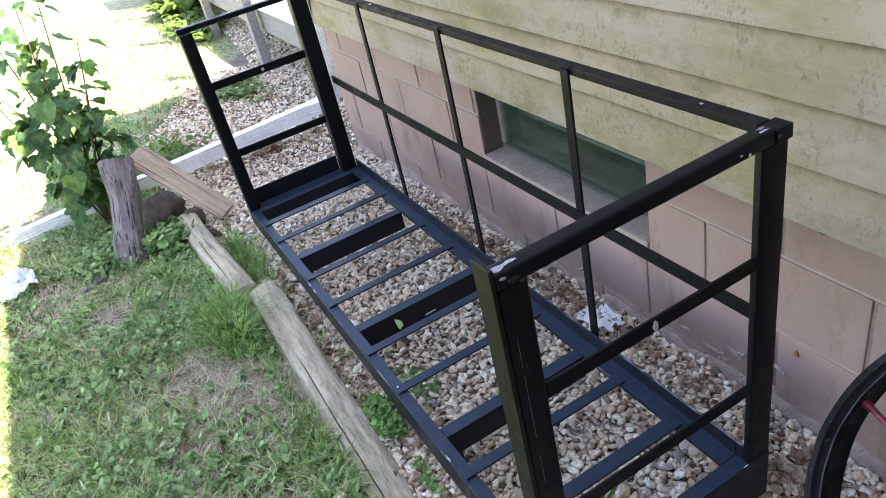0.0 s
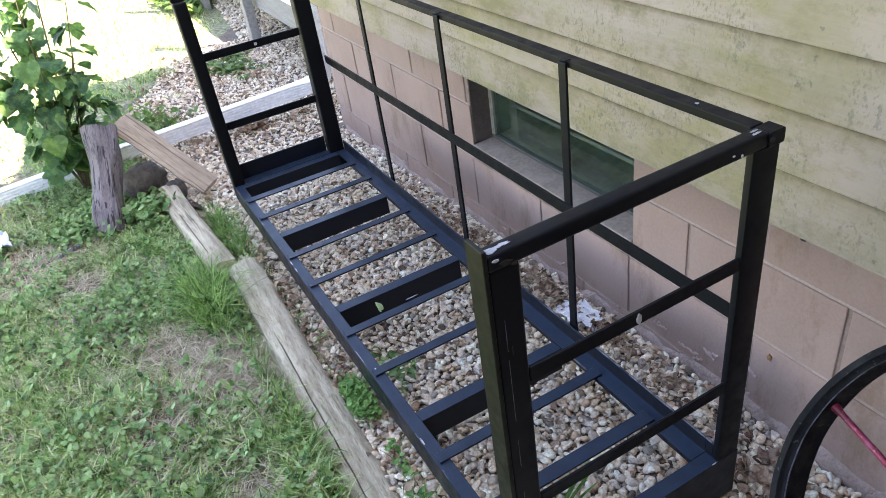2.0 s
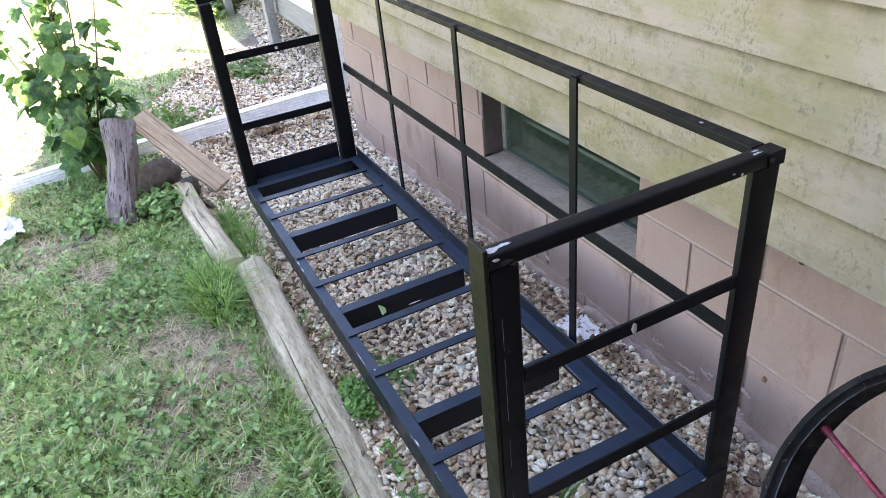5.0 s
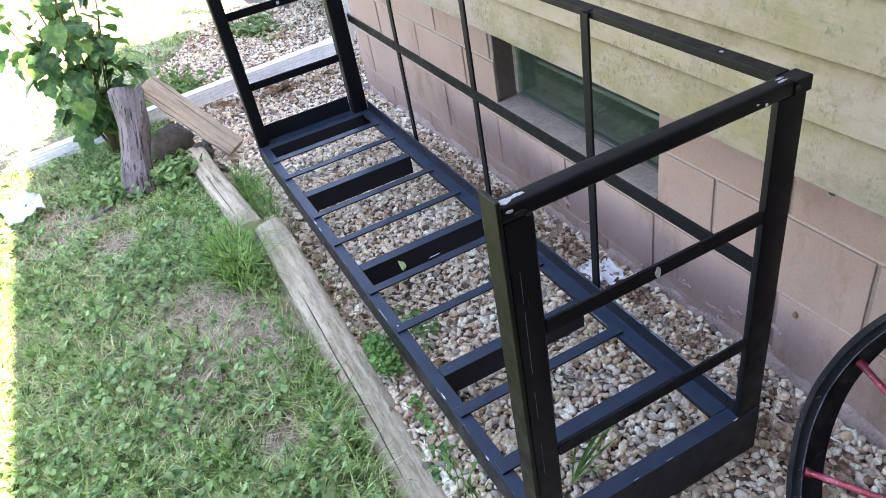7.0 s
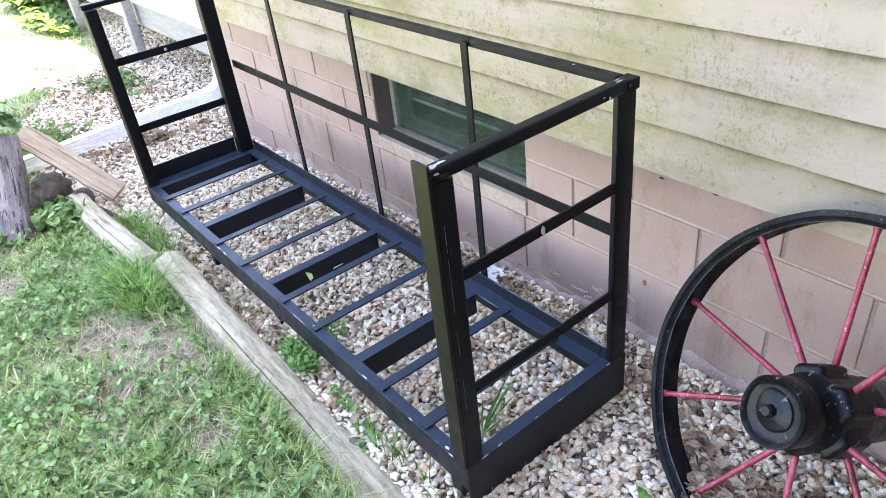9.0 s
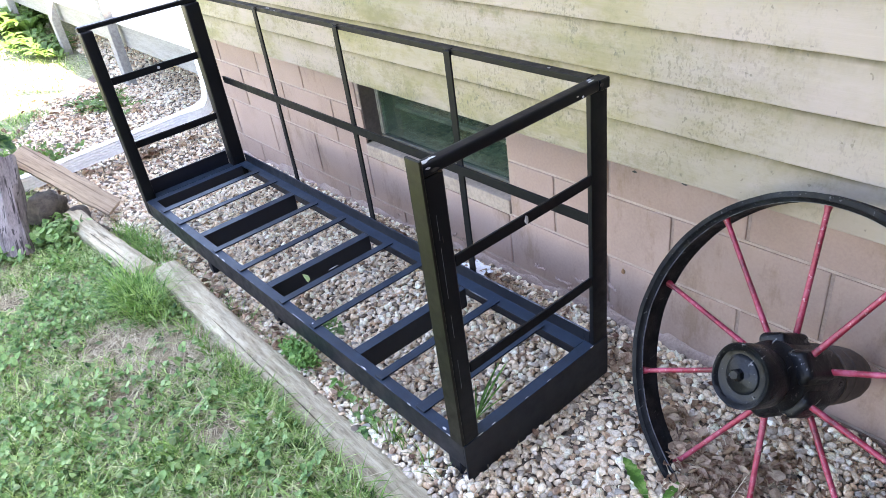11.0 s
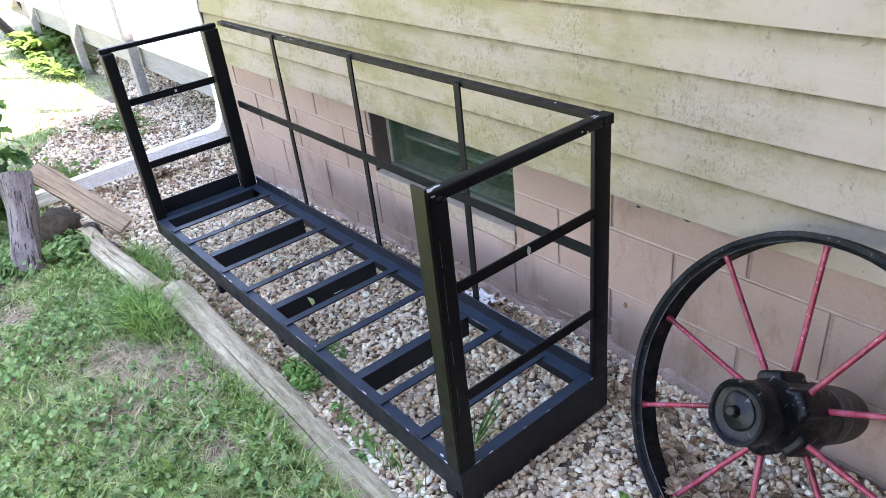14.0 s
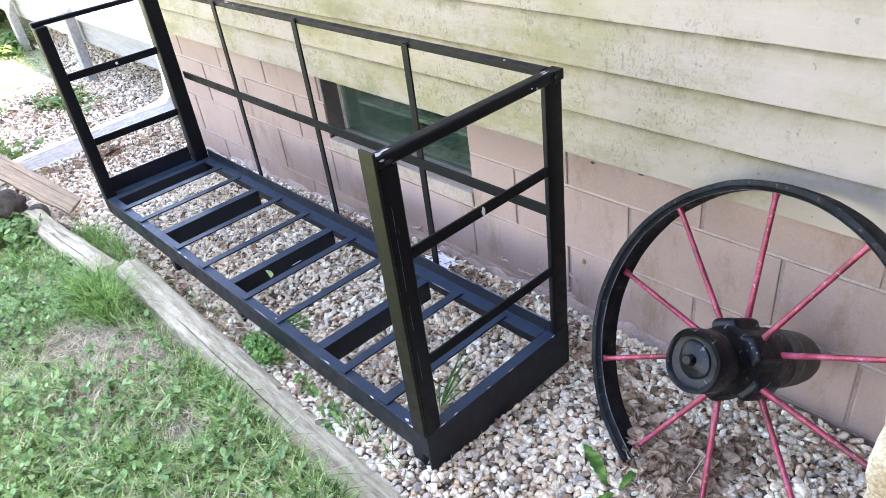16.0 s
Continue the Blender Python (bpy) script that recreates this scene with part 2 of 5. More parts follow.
    p.inputs["Roughness"].default_value = rough
    bump(t, p, g, relief, 0.004)
    return m


def old_timber():
    """Silver-brown sawn timber: short torn grain, pale flecks, thin checks and dirt."""
    m, t, p = nodes("grey_landscape_timber")
    co = coords(t)
    big = noise_at(t, co, 5, 5, 0.65, (1, 0.5, 1))
    grain = noise_at(t, co, 60, 6, 0.68, (1, 0.10, 1))
    fleck = noise_at(t, co, 150, 4, 0.65, (1, 0.22, 1))
    c = ramp(t, big, [(0.40, (0.323, 0.279, 0.189)), (0.5, (0.401, 0.352, 0.244)), (0.60, (0.474, 0.422, 0.299))])
    c = mix(t, 0.55, c, ramp(t, grain, [(0.38, (0.162, 0.131, 0.081)), (0.5, (0.389, 0.335, 0.229)), (0.62, (0.561, 0.505, 0.364))]))
    c = mix(t, ramp(t, fleck, [(0.57, (0, 0, 0)), (0.66, (0.4, 0.4, 0.4))]), c, (0.604, 0.542, 0.396))
    c = mix(t, ramp(t, fleck, [(0.34, (0.6, 0.6, 0.6)), (0.43, (0, 0, 0))]), c, (0.162, 0.125, 0.076))
    check = ramp(t, noise_at(t, co, 17, 4, 0.6, (1, 0.05, 1)), [(0.488, (0, 0, 0)), (0.5, (0.9, 0.9, 0.9)), (0.512, (0, 0, 0))])
    where = ramp(t, noise_at(t, co, 6, 3, 0.5, (1, 0.3, 1)), [(0.52, (0, 0, 0)), (0.6, (1, 1, 1))])
    check = mix(t, 1.0, check, where, "MULTIPLY")
    c = mix(t, check, c, (0.076, 0.057, 0.037))
    t.links.new(c, p.inputs["Base Color"])
    p.inputs["Roughness"].default_value = 0.9
    p.inputs["Specular IOR Level"].default_value = 0.2
    bump(t, p, mix(t, 0.4, grain, fleck), 0.9, 0.006)
    return m


def glassy():
    """Clear dusty glass with dried rain streaks; a green layer paints in its reflection."""
    m, t, p = nodes("window_glass")
    p.inputs["Base Color"].default_value = (0.8, 0.9, 0.85, 1)
    p.inputs["Transmission Weight"].default_value = 1.0
    p.inputs["Roughness"].default_value = 0.04
    p.inputs["IOR"].default_value = 1.5
    # The diffuse layer's green stands for the reflected greenery.
    d = t.nodes.new("ShaderNodeBsdfDiffuse")
    d.inputs[0].default_value = (0.085, 0.135, 0.095, 1)
    co = coords(t)
    f = ramp(t, noise_at(t, co, 5, 5, 0.65, (1, 0.5, 3)), [(0.3, (0.07, 0.07, 0.07)), (0.75, (0.30, 0.30, 0.30))])
    ms = t.nodes.new("ShaderNodeMixShader")
    t.links.new(f, ms.inputs[0])
    t.links.new(p.outputs[0], ms.inputs[1])
    t.links.new(d.outputs[0], ms.inputs[2])
    t.links.new(ms.outputs[0], t.nodes["Material Output"].inputs[0])
    return m


def rusty_red():
    m, t, p = nodes("worn_red_paint")
    co = coords(t)
    a = noise_at(t, co, 18, 5, 0.7)
    b = noise_at(t, co, 110, 4, 0.7)
    c = ramp(t, a, [(0.34, (0.095, 0.005, 0.012)), (0.5, (0.245, 0.012, 0.035)), (0.66, (0.34, 0.060, 0.105))])
    chip = ramp(t, b, [(0.60, (0, 0, 0)), (0.66, (0.6, 0.6, 0.6))])
    c = mix(t, chip, c, (0.45, 0.30, 0.33))
    t.links.new(c, p.inputs["Base Color"])
    p.inputs["Roughness"].default_value = 0.42
    bump(t, p, b, 0.4, 0.002)
    return m



def cast_iron(name, amount=0.4, rough=0.32):
    """Old black paint on rough iron, with pale flecks and rubbed patches."""
    m = black_paint(name, (0.0024, 0.0030, 0.0042), rough, (0.010, 0.012, 0.015), 0.22, 0.1)
    t = m.node_tree
    p = t.nodes["Principled BSDF"]
    was = p.inputs["Base Color"].links[0].from_socket
    co = coords(t)
    fleck = ramp(t, noise_at(t, co, 75, 4, 0.7, (1, 1, 0.5)), [(0.66, (0, 0, 0)), (0.71, (amount,) * 3)])
    rub = ramp(t, noise_at(t, co, 11, 7, 0.75), [(0.52, (0, 0, 0)), (0.66, (0.5, 0.5, 0.5))])
    c = mix(t, rub, was, (0.0170, 0.0225, 0.0280))
    c = mix(t, fleck, c, (0.20, 0.20, 0.19))
    scratch = ramp(t, noise_at(t, co, 120, 2, 0.5, (0.10, 1, 1)), [(0.685, (0, 0, 0)), (0.70, (amount,) * 3)])
    t.links.new(mix(t, scratch, c, (0.30, 0.31, 0.31)), p.inputs["Base Color"])
    bump(t, p, noise_at(t, co, 60, 5, 0.7), 0.5, 0.004)
    return m


# The bed enamel carries more of the painted sky tint than the frame enamel.
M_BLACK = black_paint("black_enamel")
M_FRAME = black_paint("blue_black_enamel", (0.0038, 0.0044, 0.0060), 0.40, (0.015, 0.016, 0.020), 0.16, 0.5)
# Olive base paints in the lawn's reflection on the side plate.
M_OLIVE = black_paint("olive_lawn_reflection", (0.0085, 0.008, 0.0055), 0.40, (0.022, 0.021, 0.016), 0.2)
M_RIM = cast_iron("rim_paint", 0.18, 0.62)
M_HUB = cast_iron("hub_paint")
M_BARREL = plain("rusty_hub_barrel", (0.055, 0.042, 0.035), (0.11, 0.085, 0.07), 9, 0.75, relief=0.4)
M_CHIP = plain("bare_white_primer", (0.34, 0.35, 0.37), (0.55, 0.55, 0.56), 40, 0.6)
M_WEAR_GLINT = plain("grey_wear_and_glint", (0.012, 0.014, 0.018), (0.15, 0.17, 0.20), 45, 0.5, relief=0.3)
M_PAPER = plain("white_paper", (0.70, 0.70, 0.69), (0.84, 0.84, 0.82), 25, 0.7)
M_RUST = plain("rusted_weld", (0.008, 0.006, 0.005), (0.028, 0.018, 0.014), 60, 0.8, relief=0.8)
M_RUSTY = plain("rust_brown", (0.16, 0.075, 0.03), (0.28, 0.15, 0.06), 120, 0.85)
M_RED = rusty_red()
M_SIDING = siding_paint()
M_BLOCK = block_paint()
M_MORTAR = plain("painted_mortar", (0.206, 0.149, 0.124), (0.278, 0.206, 0.170), 12, 0.75, relief=0.5)
M_BEDJOINT = plain("lit_bed_joint", (0.320, 0.242, 0.202), (0.391, 0.304, 0.257), 30, 0.75, relief=0.5)
M_PEEL = plain("lifted_block_paint", (0.300, 0.212, 0.176), (0.370, 0.270, 0.228), 30, 0.7, relief=0.3)
M_SILL = plain("worn_painted_sill", (0.245, 0.190, 0.145), (0.330, 0.262, 0.205), 9, 0.85, relief=0.6)
M_JAMB = plain("dark_brown", (0.085, 0.068, 0.060), (0.12, 0.096, 0.085), 8, 0.75, relief=0.4)
M_ALU = plain("dull_window_metal", (0.20, 0.19, 0.165), (0.30, 0.29, 0.25), 12, 0.5, 0.2, relief=0.1)
M_SASH = plain("dark_sash_rail", (0.035, 0.038, 0.034), (0.07, 0.072, 0.062), 12, 0.6, relief=0.1)
M_GLASS = glassy()
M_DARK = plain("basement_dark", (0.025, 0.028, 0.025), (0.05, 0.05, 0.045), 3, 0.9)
M_SHADE = plain("green_window_panel", (0.028, 0.065, 0.036), (0.05, 0.10, 0.055), 5, 0.8)
M_WHITE = plain("white_gutter_paint", (0.74, 0.76, 0.77), (0.84, 0.85, 0.86), 6, 0.4, relief=0.06)
M_PEBBLE = pebble("river_gravel", False)
M_PEBBLE_ONE = pebble("river_pebble", True)
M_GRIT = earth("gravel_bed_soil", [(0.4, (0.075, 0.060, 0.046)), (0.6, (0.20, 0.16, 0.125))], 9)
M_SOIL = earth("lawn_soil", [(0.40, (0.050, 0.040, 0.022)), (0.5, (0.125, 0.098, 0.056)), (0.60, (0.290, 0.232, 0.150))], 2.2, turf=True)
M_GRASS = leafy("grass_blades", [(0.0, (0.006, 0.020, 0.003)), (0.25, (0.034, 0.090, 0.014)), (0.48, (0.152, 0.292, 0.058)), (0.70, (0.330, 0.490, 0.160)), (0.90, (0.520, 0.640, 0.310)), (1.0, (0.640, 0.600, 0.400))], False, 0.24, 0.6)
M_TUFT = leafy("tall_grass", [(0.0, (0.010, 0.042, 0.008)), (0.5, (0.105, 0.245, 0.046)), (1.0, (0.370, 0.530, 0.170))], False, 0.28, 0.5)
M_STRAW = leafy("dry_grass", [(0.0, (0.230, 0.180, 0.115)), (0.6, (0.490, 0.420, 0.300)), (1.0, (0.680, 0.610, 0.470))], False, 0.15, 0.7)
M_CLOVER = leafy("clover_leaves", [(0.0, (0.008, 0.034, 0.010)), (0.40, (0.058, 0.155, 0.036)), (0.80, (0.205, 0.355, 0.122)), (1.0, (0.390, 0.520, 0.260))], False, 0.2, 0.55)
M_IVY = leafy("bright_ground_ivy", [(0.0, (0.055, 0.145, 0.035)), (0.5, (0.125, 0.270, 0.070)), (1.0, (0.24, 0.40, 0.13))], False, 0.25, 0.5)
M_LEAF = leafy("shrub_leaf", [(0.0, (0.018, 0.055, 0.028)), (0.5, (0.054, 0.135, 0.056)), (1.0, (0.170, 0.285, 0.088))], True, 0.42, 0.4)
M_LIME = leafy("sunlit_weed", [(0.0, (0.05, 0.10, 0.03)), (0.5, (0.10, 0.18, 0.05)), (1.0, (0.17, 0.27, 0.08))], False, 0.4, 0.5)
M_DEAD = leafy("dead_leaves", [(0.0, (0.075, 0.034, 0.022)), (0.22, (0.20, 0.115, 0.072)), (0.5, (0.37, 0.255, 0.170)), (0.7, (0.52, 0.41, 0.30)), (0.86, (0.30, 0.195, 0.125)), (1.0, (0.13, 0.055, 0.036))], False, 0.12, 0.8)
M_PALELEAF = leafy("pale_green_leaf", [(0.0, (0.26, 0.40, 0.22)), (1.0, (0.40, 0.52, 0.33))], False, 0.3, 0.5)
M_STEM = plain("brown_stem", (0.09, 0.075, 0.04), (0.16, 0.13, 0.07), 30, 0.8)
M_TIMBER = old_timber()
M_BARKLOG = wood("grey_weathered_log", (0.175, 0.150, 0.150), (0.028, 0.022, 0.023), (10, 1.6, 10), 5.0, 0.85, 0.9, 0.9)
M_SPLIT = wood("fresh_split_wood", (0.430, 0.335, 0.232), (0.215, 0.145, 0.090), (10, 0.9, 10), 4.0, 0.8, 0.6, 0.6)
M_STONE = plain("grey_field_stone", (0.075, 0.062, 0.050), (0.17, 0.145, 0.118), 26, 0.9, relief=1.0, depth=0.012)
M_LIMESTONE = plain("cream_limestone", (0.34, 0.24, 0.13), (0.66, 0.57, 0.42), 22, 0.85, relief=0.9, depth=0.006)
M_DECK = plain("grey_deck_stain", (0.18, 0.175, 0.165), (0.26, 0.255, 0.24), 5, 0.75, relief=0.3, stretch=(8, 1, 8))
M_DECKTOP = plain("pale_deck_paint", (0.66, 0.68, 0.70), (0.78, 0.79, 0.80), 5, 0.6, relief=0.2)
M_TAN = plain("tan_canvas", (0.46, 0.38, 0.28), (0.58, 0.49, 0.37), 6, 0.8)
M_PARGE = plain("crumbling_parging", (0.270, 0.192, 0.158), (0.390, 0.296, 0.246), 16, 0.9, relief=0.9, depth=0.006)
M_ROOF = plain("roof_shingle", (0.09, 0.085, 0.08), (0.15, 0.14, 0.13), 8, 0.9)
M_PLASTIC = plain("milky_plastic", (0.42, 0.48, 0.53), (0.56, 0.61, 0.65), 20, 0.35, relief=0.3)


# ---- builders ----
ORIGIN = {}


def thing(name, at, label, category, group="", kind=""):
    ob = new(name)
    ob.empty_display_size = 0.1
    ob.location = at
    ORIGIN[ob] = Vector(at)
    return tagged(ob, label, category, group, kind)


def mesh_of(name, bm, material, smooth=None):
    me = bpy.data.meshes.new(name)
    bm.normal_update()
    bm.to_mesh(me)
    bm.free()
    me.materials.append(material)
    if smooth is not None:
        me.polygons.foreach_set("use_smooth", [True] * len(me.polygons))
        if smooth < 180:
            me.set_sharp_from_angle(angle=radians(smooth))
    return me


def part(name, bm, material, parent, label="", smooth=None):
    """Links a bmesh, built in world places, as one mesh under a thing or a part."""
    o = ORIGIN[parent]
    bm.transform(Matrix.Translation(-o))
    ob = new(name, mesh_of(name, bm, material, smooth))
    ob.parent = parent
    ORIGIN[ob] = o
    return tagged(ob, label)


def solo(name, bm, material, at, label, category, kind="", group="", smooth=None):
    """A thing that is one mesh."""
    bm.transform(Matrix.Translation(-Vector(at)))
    ob = new(name, mesh_of(name, bm, material, smooth))
    ob.location = at
    ORIGIN[ob] = Vector(at)
    return tagged(ob, label, category, group, kind)


def soften(bm, width, segments=2):
    if width > 0:
        bmesh.ops.bevel(bm, geom=bm.edges[:], offset=width, segments=segments, profile=0.6, affect="EDGES", clamp_overlap=True)
    return bm


def box(x0, x1, y0, y1, z0, z1, edge=0.0, segments=1):
    bm = bmesh.new()
    bmesh.ops.create_cube(bm, size=1)
    bm.transform(Matrix.Translation(((x0 + x1) / 2, (y0 + y1) / 2, (z0 + z1) / 2)) @ Matrix.Diagonal((x1 - x0, y1 - y0, z1 - z0, 1)))
    return soften(bm, edge, segments)


def prism(outline, axis, a, b, edge=0.0):
    """A bar of the given cross-section along x, y or z from a to b. The outline is in the two other axes, in order."""
    bm = bmesh.new()
    put = {"x": lambda u, v, w: (w, u, v), "y": lambda u, v, w: (u, w, v), "z": lambda u, v, w: (u, v, w)}[axis]
    lo = [bm.verts.new(put(u, v, a)) for u, v in outline]
    hi = [bm.verts.new(put(u, v, b)) for u, v in outline]
    n = len(outline)
    bm.faces.new(lo)
    bm.faces.new(hi[::-1])
    for i in range(n):
        bm.faces.new((lo[i], hi[i], hi[(i + 1) % n], lo[(i + 1) % n]))
    bmesh.ops.recalc_face_normals(bm, faces=bm.faces[:])
    return soften(bm, edge)


def join(*many):
    out = bmesh.new()
    for bm in many:
        me = bpy.data.meshes.new("tmp")
        bm.to_mesh(me)
        bm.free()
        out.from_mesh(me)
        bpy.data.meshes.remove(me)
    return out


def tube(points, radii, sides=8, cap=True):
    """A round bar through points, with a radius at each."""
    bm = bmesh.new()
    pts = [Vector(p) for p in points]
    rings = []
    side = None
    for i, p in enumerate(pts):
        d = (pts[min(i + 1, len(pts) - 1)] - pts[max(i - 1, 0)]).normalized()
        if side is None:
            side = d.orthogonal().normalized()
        side = (side - d * side.dot(d)).normalized()
        up = d.cross(side)
        r = radii[i] if isinstance(radii, (list, tuple)) else radii
        rings.append([bm.verts.new(p + r * (math.cos(2 * math.pi * k / sides) * side + math.sin(2 * math.pi * k / sides) * up)) for k in range(sides)])
    for a, b in zip(rings, rings[1:]):
        for k in range(sides):
            bm.faces.new((a[k], a[(k + 1) % sides], b[(k + 1) % sides], b[k]))
    if cap:
        bm.faces.new(rings[0][::-1])
        bm.faces.new(rings[-1])
    return bm


def lathe(profile, m, sides=40, ends=True, dents=0.0):
    """Turns (radius, along) pairs round the local z axis, then places it by m."""
    bm = bmesh.new()
    rings = [[bm.verts.new((r * math.cos(2 * math.pi * k / sides), r * math.sin(2 * math.pi * k / sides), h)) for k in range(sides)] for r, h in profile]
    for a, b in zip(rings, rings[1:]):
        for k in range(sides):
            bm.faces.new((a[k], a[(k + 1) % sides], b[(k + 1) % sides], b[k]))
    if ends and profile[0][0] > 1e-4:
        bm.faces.new(rings[0][::-1])
    if ends and profile[-1][0] > 1e-4:
        bm.faces.new(rings[-1])
    bmesh.ops.remove_doubles(bm, verts=bm.verts[:], dist=1e-6)
    bmesh.ops.recalc_face_normals(bm, faces=bm.faces[:])
    if dents:
        for v in bm.verts:
            v.co += Vector((noise.noise(v.co * 16), noise.noise(v.co * 16 + Vector((9, 0, 0))), noise.noise(v.co * 16 + Vector((0, 9, 0))))) * dents
    bm.transform(m)
    return bm


def rock(size, seed, rough=0.18, level=2):
    bm = bmesh.new()
    bmesh.ops.create_icosphere(bm, subdivisions=level, radius=1)
    for v in bm.verts:
        n = noise.noise(v.co * 1.3 + Vector((seed * 7.1, seed * 3.3, seed))) + 0.5 * noise.noise(v.co * 3.1 + Vector((seed, 0, seed * 2)))
        c = v.co.copy()
        k = max(abs(c.x), abs(c.y), abs(c.z))
        c = c.lerp(c / k * 0.86, 0.45)
        v.co = c * (1 + rough * n)
        v.co = Vector((v.co.x * size[0], v.co.y * size[1], v.co.z * size[2]))
    return bm


def ground_z(x, y):
    """The gravel strip falls gently away along the wall and rises a little to the lawn."""
    z = 0.02 - 0.042 * min(max(y + 0.2, 0.0), 2.5)
    z += 0.06 * min(max(-x, 0.0), 0.9)
    if x < -0.9:
        z += min((-0.9 - x) * 0.25, 0.02)
    if y < 0.2:
        z += 0.034 * math.exp(-((x + 0.24) ** 2 + (y + 0.92) ** 2) / 0.085)
    return z


def joined(name, verts, faces, material, label, category, kind="stuff", smooth=True):
    me = bpy.data.meshes.new(name)
    me.from_pydata(verts, [], faces)
    me.materials.append(material)
    me.polygons.foreach_set("use_smooth", [smooth] * len(me.polygons))
    me.update()
    return tagged(new(name, me), label, category, "", kind)


# ---- ground ----
def ground_sheet():
    bm = bmesh.new()
    xs = [-600, -60, -12, -6, -4] + [-3 + 0.1 * i for i in range(26)] + [-0.2, 0.2, 1.0, 4, 20, 120, 600]
    ys = [-600, -60, -12, -5] + [-3 + 0.2 * i for i in range(50)] + [8, 10, 14, 25, 80, 600]
    rows = [[bm.verts.new((x, y, ground_z(x, y) - 0.012 + (0.006 * noise.noise(Vector((x * 4, y * 4, 0))) if abs(x) < 4 else 0))) for x in xs] for y in ys]
    for a, b in zip(rows, rows[1:]):
        for i in range(len(xs) - 1):
            bm.faces.new((a[i], a[i + 1], b[i + 1], b[i]))
    return bm


solo("ground", ground_sheet(), M_SOIL, (0, 0, 0), "thin mown lawn soil with bare straw patches", "lawn", "structure", smooth=180)


def gravel_sheet():
    bm = bmesh.new()
    ys = [-3.2 + 0.15 * i for i in range(63)]
    rows = []
    for y in ys:
        edge = -0.87 if y < 1.9 else -0.87 - min((y - 1.9) * 0.5, 0.25)
        edge += 0.03 * noise.noise(Vector((0, y * 3, 0)))
        far = -0.002 if y < 2.38 else 1.4
        if y > 3.4:
            edge += (y - 3.4) * 0.75
        rows.append([bm.verts.new((x, y, ground_z(x, y) + 0.001 + 0.004 * noise.noise(Vector((x * 7, y * 7, 3))))) for x in [edge + (far - edge) * k / 14 for k in range(15)]])
    for a, b in zip(rows, rows[1:]):
        for i in range(14):
            bm.faces.new((a[i], a[i + 1], b[i + 1], b[i]))
    return bm


gravel_bed = solo("gravel_bed", gravel_sheet(), M_GRIT, (0, 0, 0), "dirty grit under river gravel along the house wall", "gravel bed", "structure", smooth=180)

# ---- house: foundation of painted blocks, lap siding above ----
WALL_S, WALL_N = -3.6, 2.40
WIN_Y0, WIN_Y1, WIN_Z = 0.19, 0.995, 0.31
SIDE_Z, LAP = 0.589, 0.1185

foundation = thing("wall_foundation", (0, 0, 0), "pinkish beige painted concrete block foundation wall", "foundation wall", "", "structure")
part("mortar", join(box(0.004, 0.19, WALL_S, WIN_Y0, -0.3, 0.66), box(0.004, 0.19, WIN_Y1, WALL_N - 0.004, -0.3, 0.66),
                    box(0.004, 0.19, WIN_Y0, WIN_Y1, -0.3, 0.245)), M_MORTAR, foundation, "painted mortar joints")
parge = bmesh.new()
prow = []
for i in range(156):
    y = -0.60 + i * 0.019
    g = ground_z(0, y)
    n1 = noise.noise(Vector((y * 3.1, 0, 1))) + 0.6 * noise.noise(Vector((y * 13, 0, 4))) + 0.3 * noise.noise(Vector((y * 40, 2, 4)))
    hgt = g + 0.030 + 0.034 * n1
    out = 0.006 + 0.006 * noise.noise(Vector((y * 9, 3, 0)))
    prow.append([parge.verts.new(c) for c in ((0.006, y, hgt), (-0.002 - 0.3 * out, y, hgt - 0.004), (-0.004 - 0.7 * out, y, (g + hgt) / 2 + 0.004), (-0.006 - out - 0.01, y, g - 0.01))])
for p, q in zip(prow, prow[1:]):
    for k in range(3):
        parge.faces.new((p[k], q[k], q[k + 1], p[k + 1]))
bmesh.ops.recalc_face_normals(parge, faces=parge.faces[:])
part("parging", parge, M_PARGE, foundation, "crumbling tan parging at the wall's foot", smooth=50)
wall_upper = thing("wall_siding", (0, 0, SIDE_Z), "cream painted wooden lap siding stained with green algae", "house siding", "", "structure")
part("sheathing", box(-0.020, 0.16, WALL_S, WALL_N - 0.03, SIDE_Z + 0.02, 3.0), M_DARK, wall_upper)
part("corner_board", join(box(-0.048, 0.17, WALL_N - 0.028, WALL_N, SIDE_Z, 2.95, 0.003), box(-0.064, -0.050, WALL_N - 0.07, WALL_N + 0.012, SIDE_Z, 2.95, 0.003)), M_WHITE, wall_upper, "white painted corner trim")

# rest of the house, which closes it and throws the shade
GABLE = [(0.19, 2.952), (7.0, 2.952), (3.5, 4.47)]
solo("wall_north", join(box(0.19, 7.0, WALL_N - 0.18, WALL_N - 0.002, -0.3, 2.95), prism(GABLE, "y", WALL_N - 0.18, WALL_N - 0.002)), M_SIDING, (0, WALL_N, 0), "cream gable end wall of the house", "wall", "structure")
solo("wall_south", join(box(0.19, 7.0, WALL_S, WALL_S + 0.18, -0.3, 2.95), prism(GABLE, "y", WALL_S, WALL_S + 0.18)), M_SIDING, (0, WALL_S, 0), "cream end wall of the house", "wall", "structure")
solo("wall_east", box(6.8, 7.0, WALL_S + 0.2, WALL_N - 0.2, -0.3, 2.95), M_SIDING, (7, 0, 0), "cream back wall of the house", "wall", "structure")
